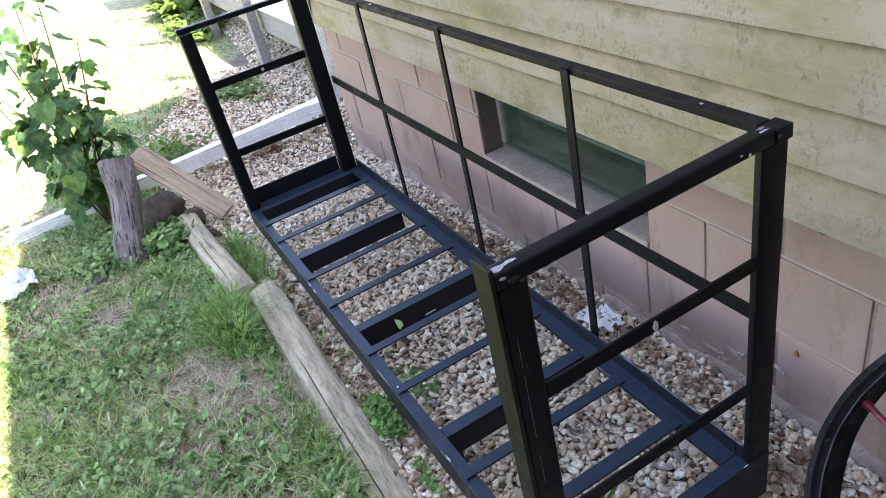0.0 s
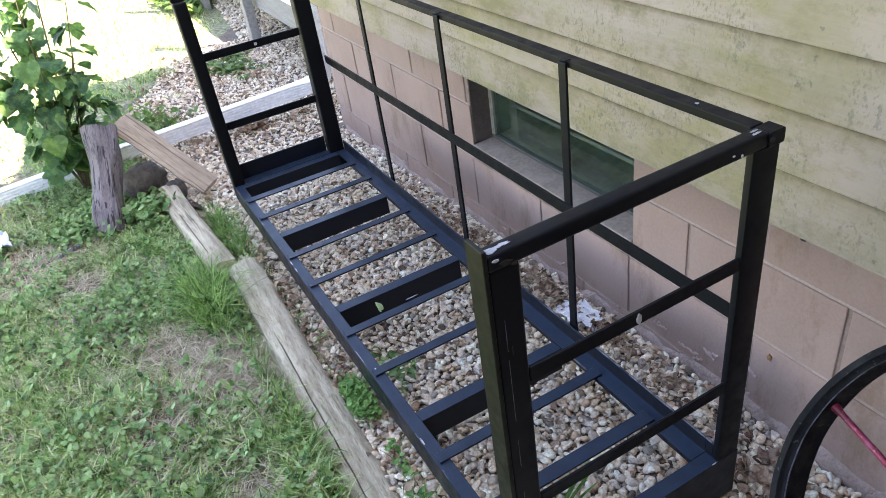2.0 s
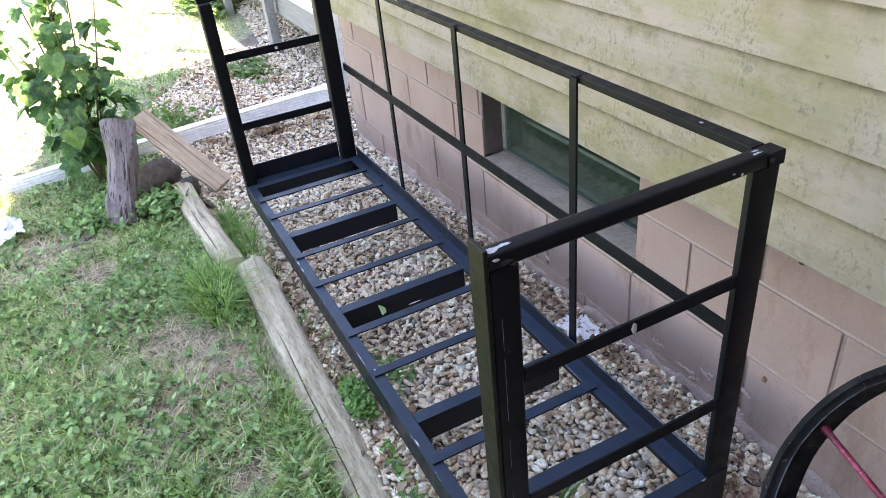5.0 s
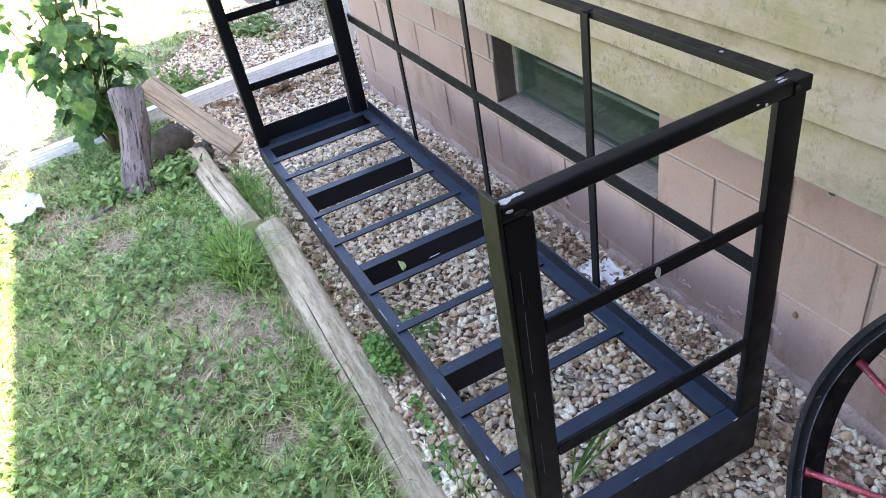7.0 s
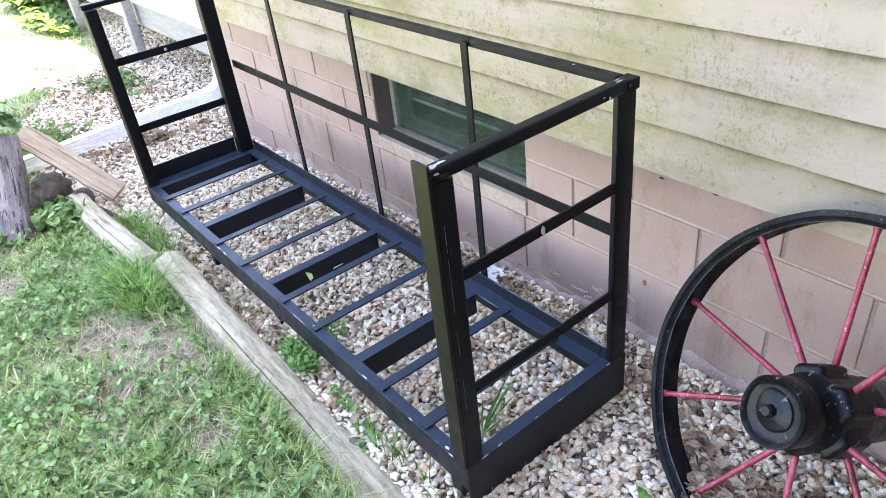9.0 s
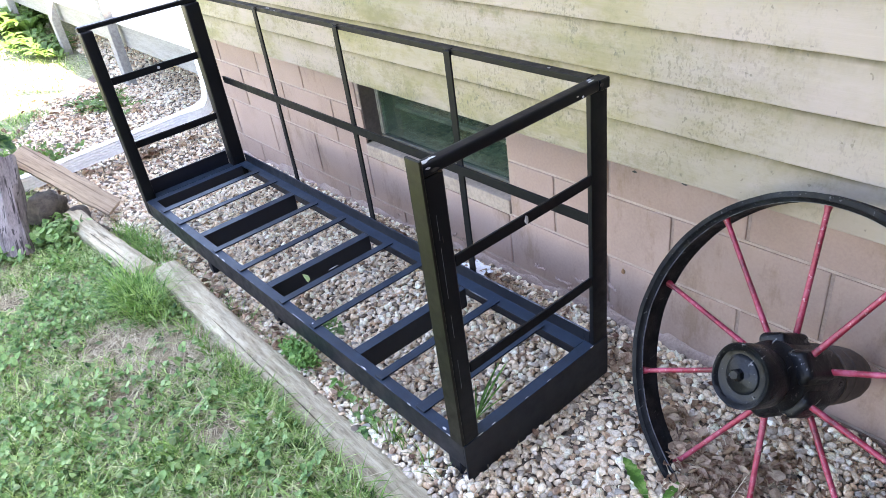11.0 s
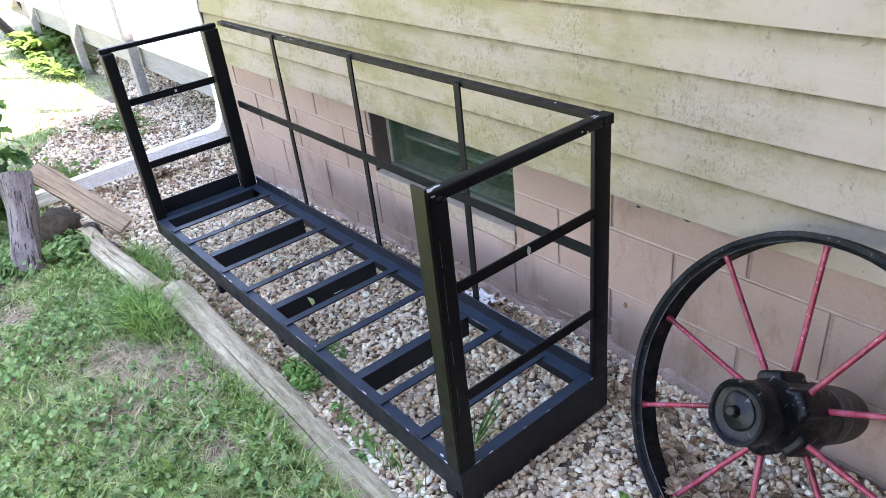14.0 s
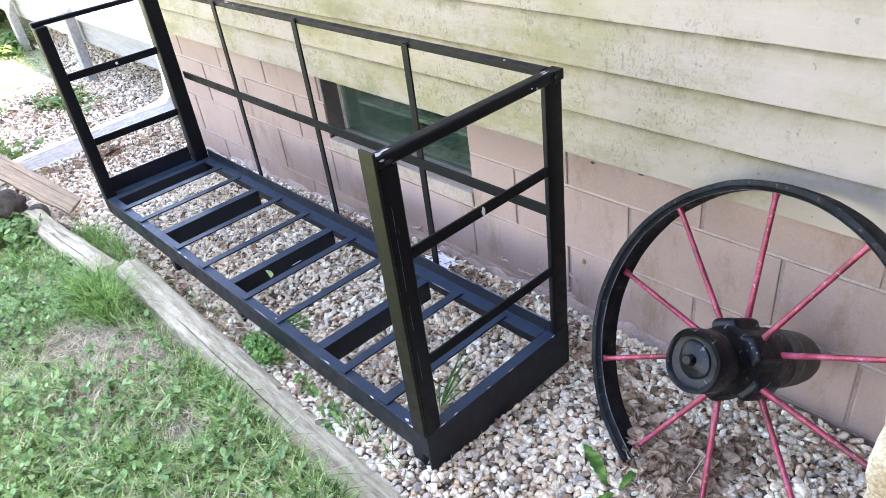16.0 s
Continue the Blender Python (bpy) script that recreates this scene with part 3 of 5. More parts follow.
# Near-black slabs added behind the glass; the room's darkness is in their colour.
solo("floor_basement", box(0.2, 6.8, WALL_S + 0.18, WALL_N - 0.18, -1.0, -0.9), M_DARK, (3, 0, -0.9), "near-black floor closing the unseen room behind the window", "floor", "structure")
solo("ceiling_basement", box(0.2, 6.8, WALL_S + 0.18, WALL_N - 0.18, 0.72, 0.8), M_DARK, (3, 0, 0.75), "near-black ceiling closing the unseen room", "ceiling", "structure")
# Unseen wall added to block sky and bounce at the near end.
solo("wall_blocker", box(-3.6, -0.060, -1.96, -1.78, -0.3, 3.6), M_JAMB, (-1.1, -2.0, 0), "unseen dark wall added to dim the near end", "wall", "structure")
# The roof is unseen; its eave is shaped to put the shadow edge right.
roof = bmesh.new()
rows = []
for y, eave, rise in ((WALL_S - 0.25, -0.36, 0.0), (0.85, -0.36, 0.0), (1.85, -0.08, 0.12), (WALL_N + 0.35, -0.08, 0.12)):
    rows.append([roof.verts.new((x, y, z)) for x, z in ((eave, 2.88 + rise), (eave, 2.97 + rise), (3.5, 4.6), (7.36, 2.97), (7.36, 2.88), (3.5, 4.5))])
roof.faces.new(rows[0])
roof.faces.new(rows[-1][::-1])
for p, q in zip(rows, rows[1:]):
    for i in range(6):
        roof.faces.new((p[i], q[i], q[(i + 1) % 6], p[(i + 1) % 6]))
bmesh.ops.recalc_face_normals(roof, faces=roof.faces[:])
solo("roof", roof, M_ROOF, (3.5, 0, 2.9), "unseen dark shingled roof, its eave cut back to set the shadow edge", "roof", "structure")

# ---- basement window ----
window = thing("window_1", (0.1, (WIN_Y0 + WIN_Y1) / 2, WIN_Z), "small basement window set deep in the block wall", "window", "", "structure")
sill = prism([(-0.006, 0.252), (0.13, 0.252), (0.13, 0.310), (-0.006, 0.303)], "y", WIN_Y0 + 0.002, WIN_Y1 - 0.002, 0.004)
part("window_sill", sill, M_SILL, window, "rough grey concrete sill")
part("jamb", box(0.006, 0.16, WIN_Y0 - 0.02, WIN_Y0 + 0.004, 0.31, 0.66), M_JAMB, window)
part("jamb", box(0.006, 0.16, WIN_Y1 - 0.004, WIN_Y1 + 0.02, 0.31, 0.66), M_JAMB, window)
part("window_frame", join(box(0.075, 0.10, WIN_Y0 + 0.005, WIN_Y1 - 0.005, 0.308, 0.320, 0.002), box(0.075, 0.10, WIN_Y0 + 0.005, WIN_Y1 - 0.005, 0.60, 0.63, 0.002)), M_SASH, window, "dark sash rails")
for y0, y1 in ((WIN_Y0 + 0.005, WIN_Y0 + 0.016), (WIN_Y1 - 0.014, WIN_Y1 - 0.005), (WIN_Y1 - 0.024, WIN_Y1 - 0.017)):
    part("window_frame", box(0.075, 0.10, y0, y1, 0.320, 0.6, 0.002), M_ALU, window, "dull metal sash stile")
pane = part("pane", box(0.084, 0.089, WIN_Y0 + 0.018, WIN_Y1 - 0.020, 0.317, 0.60), M_GLASS, window, "dusty glass with its greenish reflection painted on")
pane.visible_shadow = False
part("inner_rail", box(0.16, 0.185, WIN_Y0 + 0.01, WIN_Y1 - 0.01, 0.40, 0.415, 0.002), M_ALU, window)
# Green panel added behind the pane to tint its right end.
part("green_panel", box(0.135, 0.139, WIN_Y0 + 0.01, WIN_Y0 + 0.13, 0.30, 0.70), M_SHADE, window, "green panel added to tint one end of the glass")

# ---- black steel rack ----
X0, X1, Y0, Y1, BED, TOP = -0.750, -0.233, -0.378, 1.603, 0.190, 0.905
rack = thing("steel_rack", (-0.5, 0.6, 0.05), "black painted welded steel rack with open front standing on gravel", "metal rack")


def ell(u0, v0, u1, v1, t, corner):
    """An angle-iron outline; the corner says where the two legs meet."""
    pts = {"lb": [(u0, v0), (u1, v0), (u1, v0 + t), (u0 + t, v0 + t), (u0 + t, v1), (u0, v1)],
           "lt": [(u0, v1), (u0, v0), (u0 + t, v0), (u0 + t, v1 - t), (u1, v1 - t), (u1, v1)],
           "rb": [(u1, v0), (u1, v1), (u1 - t, v1), (u1 - t, v0 + t), (u0, v0 + t), (u0, v0)],
           "rt": [(u1, v1), (u0, v1), (u0, v1 - t), (u1 - t, v1 - t), (u1 - t, v0), (u1, v0)]}
    return pts[corner]


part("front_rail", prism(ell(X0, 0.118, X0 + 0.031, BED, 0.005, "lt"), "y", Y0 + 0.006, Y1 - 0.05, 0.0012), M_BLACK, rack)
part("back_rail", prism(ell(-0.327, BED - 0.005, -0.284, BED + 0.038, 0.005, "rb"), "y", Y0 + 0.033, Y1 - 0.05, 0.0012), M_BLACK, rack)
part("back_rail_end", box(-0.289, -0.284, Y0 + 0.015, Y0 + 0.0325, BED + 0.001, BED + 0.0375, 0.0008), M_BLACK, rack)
# Grey strips paint in the highlight along the back rail's edges.
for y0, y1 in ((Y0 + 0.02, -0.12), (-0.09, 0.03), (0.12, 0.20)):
    part("grey_line", box(-0.2892, -0.2838, y0, y1, BED + 0.0374, BED + 0.0386, 0.0004), M_WEAR_GLINT, rack, "grey strip painting in the edge highlight")
part("grey_line", box(-0.3275, -0.3258, -0.02, 0.06, BED - 0.003, BED + 0.0006), M_WEAR_GLINT, rack, "grey strip painting in the edge highlight")
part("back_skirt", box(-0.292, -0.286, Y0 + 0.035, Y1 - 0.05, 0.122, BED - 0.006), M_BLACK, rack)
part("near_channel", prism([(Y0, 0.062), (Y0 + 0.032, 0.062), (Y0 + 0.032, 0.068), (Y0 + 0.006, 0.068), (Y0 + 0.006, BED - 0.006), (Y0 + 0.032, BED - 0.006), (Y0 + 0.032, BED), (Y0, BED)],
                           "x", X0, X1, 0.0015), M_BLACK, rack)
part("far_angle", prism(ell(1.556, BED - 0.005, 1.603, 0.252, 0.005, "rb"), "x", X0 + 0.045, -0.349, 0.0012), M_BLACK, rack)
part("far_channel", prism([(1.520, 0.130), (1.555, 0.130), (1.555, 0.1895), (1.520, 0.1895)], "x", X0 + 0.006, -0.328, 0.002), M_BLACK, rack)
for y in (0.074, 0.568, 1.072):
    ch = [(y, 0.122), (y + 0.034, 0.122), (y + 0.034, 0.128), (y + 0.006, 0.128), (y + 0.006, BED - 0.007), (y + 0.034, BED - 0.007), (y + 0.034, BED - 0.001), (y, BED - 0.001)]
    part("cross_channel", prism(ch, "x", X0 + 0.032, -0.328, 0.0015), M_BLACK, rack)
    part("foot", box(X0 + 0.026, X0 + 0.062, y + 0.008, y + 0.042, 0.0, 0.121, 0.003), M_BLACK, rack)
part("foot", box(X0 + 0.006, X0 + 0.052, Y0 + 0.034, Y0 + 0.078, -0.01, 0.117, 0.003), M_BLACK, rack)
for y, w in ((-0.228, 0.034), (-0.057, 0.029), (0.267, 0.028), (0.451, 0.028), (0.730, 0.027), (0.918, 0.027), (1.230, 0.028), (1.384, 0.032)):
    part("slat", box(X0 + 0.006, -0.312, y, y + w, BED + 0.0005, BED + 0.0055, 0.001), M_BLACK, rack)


def post(x0, x1, y0, y1, z0, z1):
    return soften(box(x0, x1, y0, y1, z0, z1), 0.006, 3)


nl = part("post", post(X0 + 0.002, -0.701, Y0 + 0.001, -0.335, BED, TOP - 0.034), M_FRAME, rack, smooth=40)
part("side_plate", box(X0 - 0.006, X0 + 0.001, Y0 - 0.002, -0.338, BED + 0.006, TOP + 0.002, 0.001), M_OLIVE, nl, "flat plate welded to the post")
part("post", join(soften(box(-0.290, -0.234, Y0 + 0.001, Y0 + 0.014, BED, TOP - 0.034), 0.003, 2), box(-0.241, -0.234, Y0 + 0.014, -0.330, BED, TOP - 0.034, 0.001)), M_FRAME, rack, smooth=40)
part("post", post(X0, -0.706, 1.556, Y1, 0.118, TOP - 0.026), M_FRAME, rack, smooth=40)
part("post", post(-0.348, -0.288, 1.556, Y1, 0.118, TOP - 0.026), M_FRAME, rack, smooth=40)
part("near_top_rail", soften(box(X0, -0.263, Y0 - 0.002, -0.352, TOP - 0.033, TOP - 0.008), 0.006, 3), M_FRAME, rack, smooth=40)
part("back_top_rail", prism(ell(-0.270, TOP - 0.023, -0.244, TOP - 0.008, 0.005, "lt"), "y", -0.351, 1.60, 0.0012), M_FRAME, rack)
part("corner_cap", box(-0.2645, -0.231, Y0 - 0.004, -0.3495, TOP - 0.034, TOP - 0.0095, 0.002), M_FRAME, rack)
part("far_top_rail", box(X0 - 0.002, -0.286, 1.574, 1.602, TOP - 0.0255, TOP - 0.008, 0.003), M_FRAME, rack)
for z in (0.658, 0.381):
    part("near_bar", box(-0.7, -0.291, -0.376, -0.370, z, z + 0.026, 0.001), M_FRAME, rack)
for z in (0.667, 0.405):
    part("far_bar", box(-0.705, -0.349, 1.574, 1.580, z, z + 0.028, 0.001), M_FRAME, rack)
bar = bmesh.new()
for y, z in ((-0.363, 0.547), (1.552, 0.549)):
    for x, d in ((-0.284, 0.0), (-0.278, 0.0), (-0.278, 0.027), (-0.284, 0.027)):
        bar.verts.new((x, y, z + d))
bar.verts.ensure_lookup_table()
bv = bar.verts
bar.faces.new([bv[i] for i in (0, 1, 2, 3)])
bar.faces.new([bv[i] for i in (7, 6, 5, 4)])
for i in range(4):
    bar.faces.new((bv[i], bv[4 + i], bv[4 + (i + 1) % 4], bv[(i + 1) % 4]))
bmesh.ops.recalc_face_normals(bar, faces=bar.faces[:])
part("back_bar", bar, M_FRAME, rack)
for y in (0.092, 0.607, 1.120):
    part("upright", box(-0.2775, -0.2715, y - 0.012, y + 0.012, BED + 0.02, TOP - 0.012, 0.001), M_FRAME, rack)
    part("weld_plate", box(-0.277, -0.262, y - 0.011, y + 0.011, TOP - 0.0085, TOP - 0.0065, 0.0008), M_FRAME, rack)


def chip(name, at, size, seed, material=M_CHIP, parent=rack, turn=0.0):
    """A thin flake of lost paint."""
    bm = bmesh.new()
    rnd = random.Random(seed)
    top = [bm.verts.new((math.cos(a) * rnd.uniform(0.55, 1.1), math.sin(a) * rnd.uniform(0.55, 1.1), 0.0)) for a in [k * math.pi / 6 for k in range(12)]]
    bm.faces.new(top)
    out = bmesh.ops.extrude_face_region(bm, geom=bm.faces[:])
    for v in out["geom"]:
        if isinstance(v, bmesh.types.BMVert):
            v.co.z += 1.0
    bm.transform(Matrix.Translation(at) @ Matrix.Rotation(turn, 4, "Z") @ Matrix.Diagonal((size[0], size[1], size[2], 1)))
    bmesh.ops.recalc_face_normals(bm, faces=bm.faces[:])
    return part(name, bm, material, parent)


RT = TOP - 0.008
for n, (x, y, sx, sy, z) in enumerate(((-0.738, -0.368, 0.010, 0.007, RT), (-0.720, -0.366, 0.014, 0.004, RT), (-0.280, -0.370, 0.010, 0.003, RT), (-0.276, -0.362, 0.008, 0.0025, RT),
                                       (-0.258, -0.235, 0.004, 0.004, RT), (-0.257, 1.05, 0.004, 0.012, RT),
                                       (-0.746, 0.02, 0.0014, 0.014, BED), (-0.742, -0.3, 0.004, 0.008, BED), (-0.7475, 0.36, 0.0009, 0.04, BED), (-0.747, 0.9, 0.002, 0.014, BED), (-0.745, -0.345, 0.004, 0.016, BED),
                                       (-0.53, 0.49, 0.022, 0.002, BED + 0.0055), (-0.735, 0.29, 0.003, 0.003, BED + 0.0055))):
    chip("paint_chip", (x, y, z - 0.0008), (sx, sy, 0.0016), n)


wear = random.Random(31)
for n in range(14):
    y = wear.uniform(Y0 + 0.03, Y1 - 0.1)
    chip("paint_chip", (X0 + wear.uniform(0.001, 0.003), y, BED - 0.0006), (wear.uniform(0.0008, 0.0022), wear.uniform(0.003, 0.016), 0.0014), 60 + n, M_WEAR_GLINT if n % 4 else M_CHIP)
for n in range(5):
    chip("paint_chip", (wear.uniform(X0 + 0.01, X1 - 0.06), Y0 + wear.uniform(0.001, 0.003), BED - 0.0006), (wear.uniform(0.002, 0.012), wear.uniform(0.0006, 0.0016), 0.0014), 90 + n)
for n in range(3):
    chip("paint_chip", (-0.268 + wear.uniform(0, 0.004), wear.uniform(-0.3, 1.5), RT - 0.0006), (wear.uniform(0.0008, 0.002), wear.uniform(0.002, 0.012), 0.0014), 110 + n)


def face_chip(at, w, h, seed, material=M_CHIP):
    """A flake on the near end's upright faces."""
    bm = bmesh.new()
    rnd = random.Random(seed)
    ring = [bm.verts.new((at[0] + w * math.cos(a) * rnd.uniform(0.7, 1.05), at[1], at[2] + h * math.sin(a) * rnd.uniform(0.7, 1.05))) for a in [k * math.pi / 5 for k in range(10)]]
    back = [bm.verts.new((v.co.x, v.co.y + 0.0025, v.co.z)) for v in ring]
    bm.faces.new(ring)
    bm.faces.new(back[::-1])
    for k in range(10):
        bm.faces.new((ring[k], back[k], back[(k + 1) % 10], ring[(k + 1) % 10]))
    bmesh.ops.recalc_face_normals(bm, faces=bm.faces[:])
    part("weld_spot" if material is M_RUST else "paint_chip", bm, material, rack)


for z0, z1 in ((0.36, 0.44), (0.50, 0.56), (0.60, 0.72), (0.735, 0.79)):
    part("grey_line", box(-0.7330, -0.7323, Y0 + 0.0004, Y0 + 0.003, z0, z1), M_WEAR_GLINT, rack, "pale scratch down the post")
face_chip((-0.502, -0.378, 0.671), 0.0055, 0.011, 1)
face_chip((-0.724, -0.3815, 0.881), 0.010, 0.004, 2, M_RUST)
face_chip((-0.712, -0.3815, 0.874), 0.005, 0.003, 3, M_RUST)
face_chip((-0.738, -0.3815, 0.889), 0.006, 0.0022, 4)
face_chip((-0.318, -0.3815, 0.878), 0.0022, 0.003, 5)
face_chip((-0.335, -0.3815, 0.884), 0.003, 0.0014, 6)
face_chip((-0.262, -0.3855, 0.886), 0.006, 0.004, 7, M_RUST)
face_chip((-0.7255, -0.3785, 0.735), 0.0006, 0.010, 8, M_RUST)
far_dot = box(-0.522, -0.512, 1.571, 1.5742, 0.676, 0.686, 0.001)
part("paint_chip", far_dot, M_CHIP, rack)

# ---- wagon wheel leaning on the wall ----
WC = Vector((-0.274, -0.850, 0.364))
WN = Vector((-0.865, 0.214, 0.453)).normalized()
WU = Vector((0, 0, 1)).cross(WN).normalized()
WV = WN.cross(WU)
WM = Matrix(((WU.x, WV.x, WN.x, WC.x), (WU.y, WV.y, WN.y, WC.y), (WU.z, WV.z, WN.z, WC.z), (0, 0, 0, 1)))
RIM = 0.360
wheel = thing("wagon_wheel", (WC.x, WC.y, 0.04), "old iron wagon wheel with worn red spokes leaning on the wall", "wagon wheel")
part("rim", lathe([(RIM - 0.003, -0.035), (RIM + 0.010, -0.037), (RIM + 0.012, 0.0), (RIM + 0.010, 0.038), (RIM - 0.001, 0.037), (RIM - 0.004, 0.029), (RIM - 0.009, 0.026), (RIM - 0.009, 0.021), (RIM - 0.003, 0.016), (RIM - 0.003, -0.022), (RIM - 0.003, -0.035)], WM, 96, False, 0.0022), M_RIM, wheel, "flat black iron rim", smooth=50)
part("grey_line", lathe([(RIM - 0.0088, 0.0212), (RIM - 0.0101, 0.0235), (RIM - 0.0088, 0.0258)], WM, 96, False, 0.0022), M_WEAR_GLINT, wheel, "grey line along the rim bead")
hub = part("hub", lathe([(0.0, -0.115), (0.056, -0.115), (0.066, -0.105), (0.066, -0.06), (0.071, -0.05), (0.072, 0.045), (0.062, 0.055), (0.056, 0.075), (0.0, 0.075)], WM, 40, True, 0.005), M_HUB, wheel, "heavy black cast hub", smooth=40)
part("barrel", lathe([(0.0, -0.246), (0.040, -0.246), (0.051, -0.238), (0.058, -0.215), (0.062, -0.185), (0.064, -0.150), (0.0605, -0.146), (0.0645, -0.142), (0.064, -0.116), (0.05, -0.114)], WM, 36, True, 0.003), M_BARREL, hub, "rusty hub barrel", smooth=40)
cap = part("hub_cap", lathe([(0.0, 0.140), (0.046, 0.139), (0.054, 0.142), (0.0585, 0.149), (0.0625, 0.151), (0.0645, 0.147), (0.0645, 0.120), (0.062, 0.092), (0.055, 0.073), (0.0, 0.073)], WM, 44, True, 0.0035), M_HUB, hub, "dented dish-shaped hub cap", smooth=38)
part("boss", lathe([(0.0, 0.151), (0.016, 0.151), (0.020, 0.148), (0.030, 0.147), (0.036, 0.144), (0.040, 0.137)], WM @ Matrix.Translation((-0.002, 0.001, 0)), 22, True, 0.007), M_HUB, hub, "lumpy boss in the hub cap", smooth=38)
part("nut", lathe([(0.0, 0.166), (0.0085, 0.166), (0.0115, 0.162), (0.0125, 0.147)], WM @ Matrix.Translation((-0.003, 0.002, 0)), 7, True, 0.002), M_HUB, hub)
for k in range(5):
    a = 3.069 - (2 * k + 1.5) * math.pi / 5
    lug = box(-0.052, 0.040, -0.036, 0.036, -0.020, 0.020, 0.017, 4)
    for v in lug.verts:
        v.co.y *= 1.0 - 0.16 * (v.co.z > 0)
        v.co += Vector((noise.noise(v.co * 30 + Vector((k, 0, 0))), noise.noise(v.co * 30 + Vector((0, k, 5))), noise.noise(v.co * 30 + Vector((0, 3, k))))) * 0.004
    lug.transform(WM @ Matrix.Rotation(a, 4, "Z") @ Matrix.Translation((0.066, 0, 0.004 if k % 2 else -0.010)) @ Matrix.Rotation(math.pi / 2, 4, "Y"))
    part("spoke_socket", lug, M_HUB, hub, smooth=180)
for k in range(10):
    a = 3.069 - k * math.pi / 5
    side = 0.022 if k % 2 else -0.022
    tip = WM @ Vector((math.cos(a) * (RIM - 0.002), math.sin(a) * (RIM - 0.002), side * 0.4))
    b = a - (0.16 if k % 2 else -0.16)
    root = WM @ Vector((math.cos(b) * 0.062, math.sin(b) * 0.062, 0.022 if k % 2 else -0.022))
    part("spoke", tube([root, root.lerp(tip, 0.5), root.lerp(tip, 0.93), root.lerp(tip, 0.97), tip], [0.0068, 0.0058, 0.0058, 0.0080, 0.0090], 10), M_RED, wheel, "round iron spoke in worn red paint", smooth=60)

# ---- landscape timbers ----


def timber(a, b, half, seed, label, splits=()):
    """A weathered landscape timber lying along local y, with rounded sides, worn ends and splits along its top."""
    a, b = Vector(a), Vector(b)
    length = (b - a).length
    bm = bmesh.new()
    n = 110
    ring = []
    outline = [(-0.92, -1.0), (-1.0, -0.5), (-0.99, 0.25), (-0.88, 0.76), (-0.58, 0.94), (-0.44, 0.96), (-0.40, 0.0), (-0.36, 0.97), (-0.10, 0.99), (0.10, 1.0), (0.28, 0.99), (0.68, 0.965), (0.90, 0.80), (1.0, 0.3), (1.0, -0.5), (0.92, -1.0)]
    for i in range(n + 1):
        s = i / n
        end = min(1.0, min(s, 1 - s) * 26 + 0.80)
        row = []
        for u, v in outline:
            if -0.5 < u < -0.3:
                deep = max([0.0] + [1 - abs(2 * (s * length - p) / (q - p) - 1) ** 4 for p, q in splits if p < s * length < q])
                v = 0.962 - (0.34 * deep if v == 0.0 else 0.0)
                u += 0.10 * noise.noise(Vector((seed, s * length * 3.0, 7))) + 0.03 * noise.noise(Vector((seed, s * length * 17, 3)))
            w = noise.noise(Vector((u * 1.6 + seed, s * length * 4, v * 1.6))) * 0.10 + noise.noise(Vector((u * 5 + seed, s * length * 14, v * 5))) * 0.05
            row.append(bm.verts.new((u * half * (end + w), s * length, v * half * (end + w))))
        ring.append(row)
    m = len(outline)
    for p, q in zip(ring, ring[1:]):
        for k in range(m):
            bm.faces.new((p[k], p[(k + 1) % m], q[(k + 1) % m], q[k]))
    bm.faces.new(ring[0][::-1])
    bm.faces.new(ring[-1])
    bmesh.ops.recalc_face_normals(bm, faces=bm.faces[:])
    d = b - a
    turn = Matrix.Rotation(math.atan2(-d.x, d.y), 4, "Z") @ Matrix.Rotation(math.asin(d.z / length), 4, "X")
    ob = new("landscape_timber", mesh_of("landscape_timber", bm, M_TIMBER, 45))
    ob.matrix_world = Matrix.Translation(a) @ turn
    return tagged(ob, label, "landscape timber", "timbers edging the gravel")


timber((-0.892, -1.25, 0.024), (-0.853, 1.235, 0.022), 0.055, 1.0, "long grey weathered landscape timber with a split along it", ((1.18, 2.02),))
timber((-0.913, 1.25, 0.026), (-0.966, 2.07, 0.022), 0.050, 4.0, "shorter grey landscape timber sunk into the grass", ((0.1, 0.5),))

# ---- firewood, stones, downspout ----


def log_piece():
    a, b = Vector((-1.225, 1.93, 0.0)), Vector((-1.115, 2.20, 0.345))
    length = (b - a).length
    bm = bmesh.new()
    rings = []
    for i in range(19):
        s = i / 18
        row = []
        for k in range(18):
            t = 2 * math.pi * k / 18
            r = 0.062 * (1 + 0.30 * noise.noise(Vector((math.cos(t) * 1.2, math.sin(t) * 1.2, s * 2.2))) + 0.22 * noise.noise(Vector((math.cos(t) * 4, math.sin(t) * 4, s * 3.0))))
            r *= 1.05 + 0.10 * math.cos(6.5 * s)
            jag = 0.03 * noise.noise(Vector((math.cos(t) * 2, math.sin(t) * 2, 9))) if i in (0, 18) else 0
            row.append(bm.verts.new((r * math.cos(t), s * length + jag, r * math.sin(t))))
        rings.append(row)
    for p, q in zip(rings, rings[1:]):
        for k in range(18):
            bm.faces.new((p[k], p[(k + 1) % 18], q[(k + 1) % 18], q[k]))
    bm.faces.new(rings[0][::-1])
    bm.faces.new(rings[-1])
    bmesh.ops.recalc_face_normals(bm, faces=bm.faces[:])
    ob = new("log", mesh_of("log", bm, M_BARKLOG, 50))
    ob.matrix_world = Matrix.Translation(a) @ Vector((0, 1, 0)).rotation_difference(b - a).to_matrix().to_4x4()
    return tagged(ob, "grey weathered log with furrowed surface leaning on stones", "log")


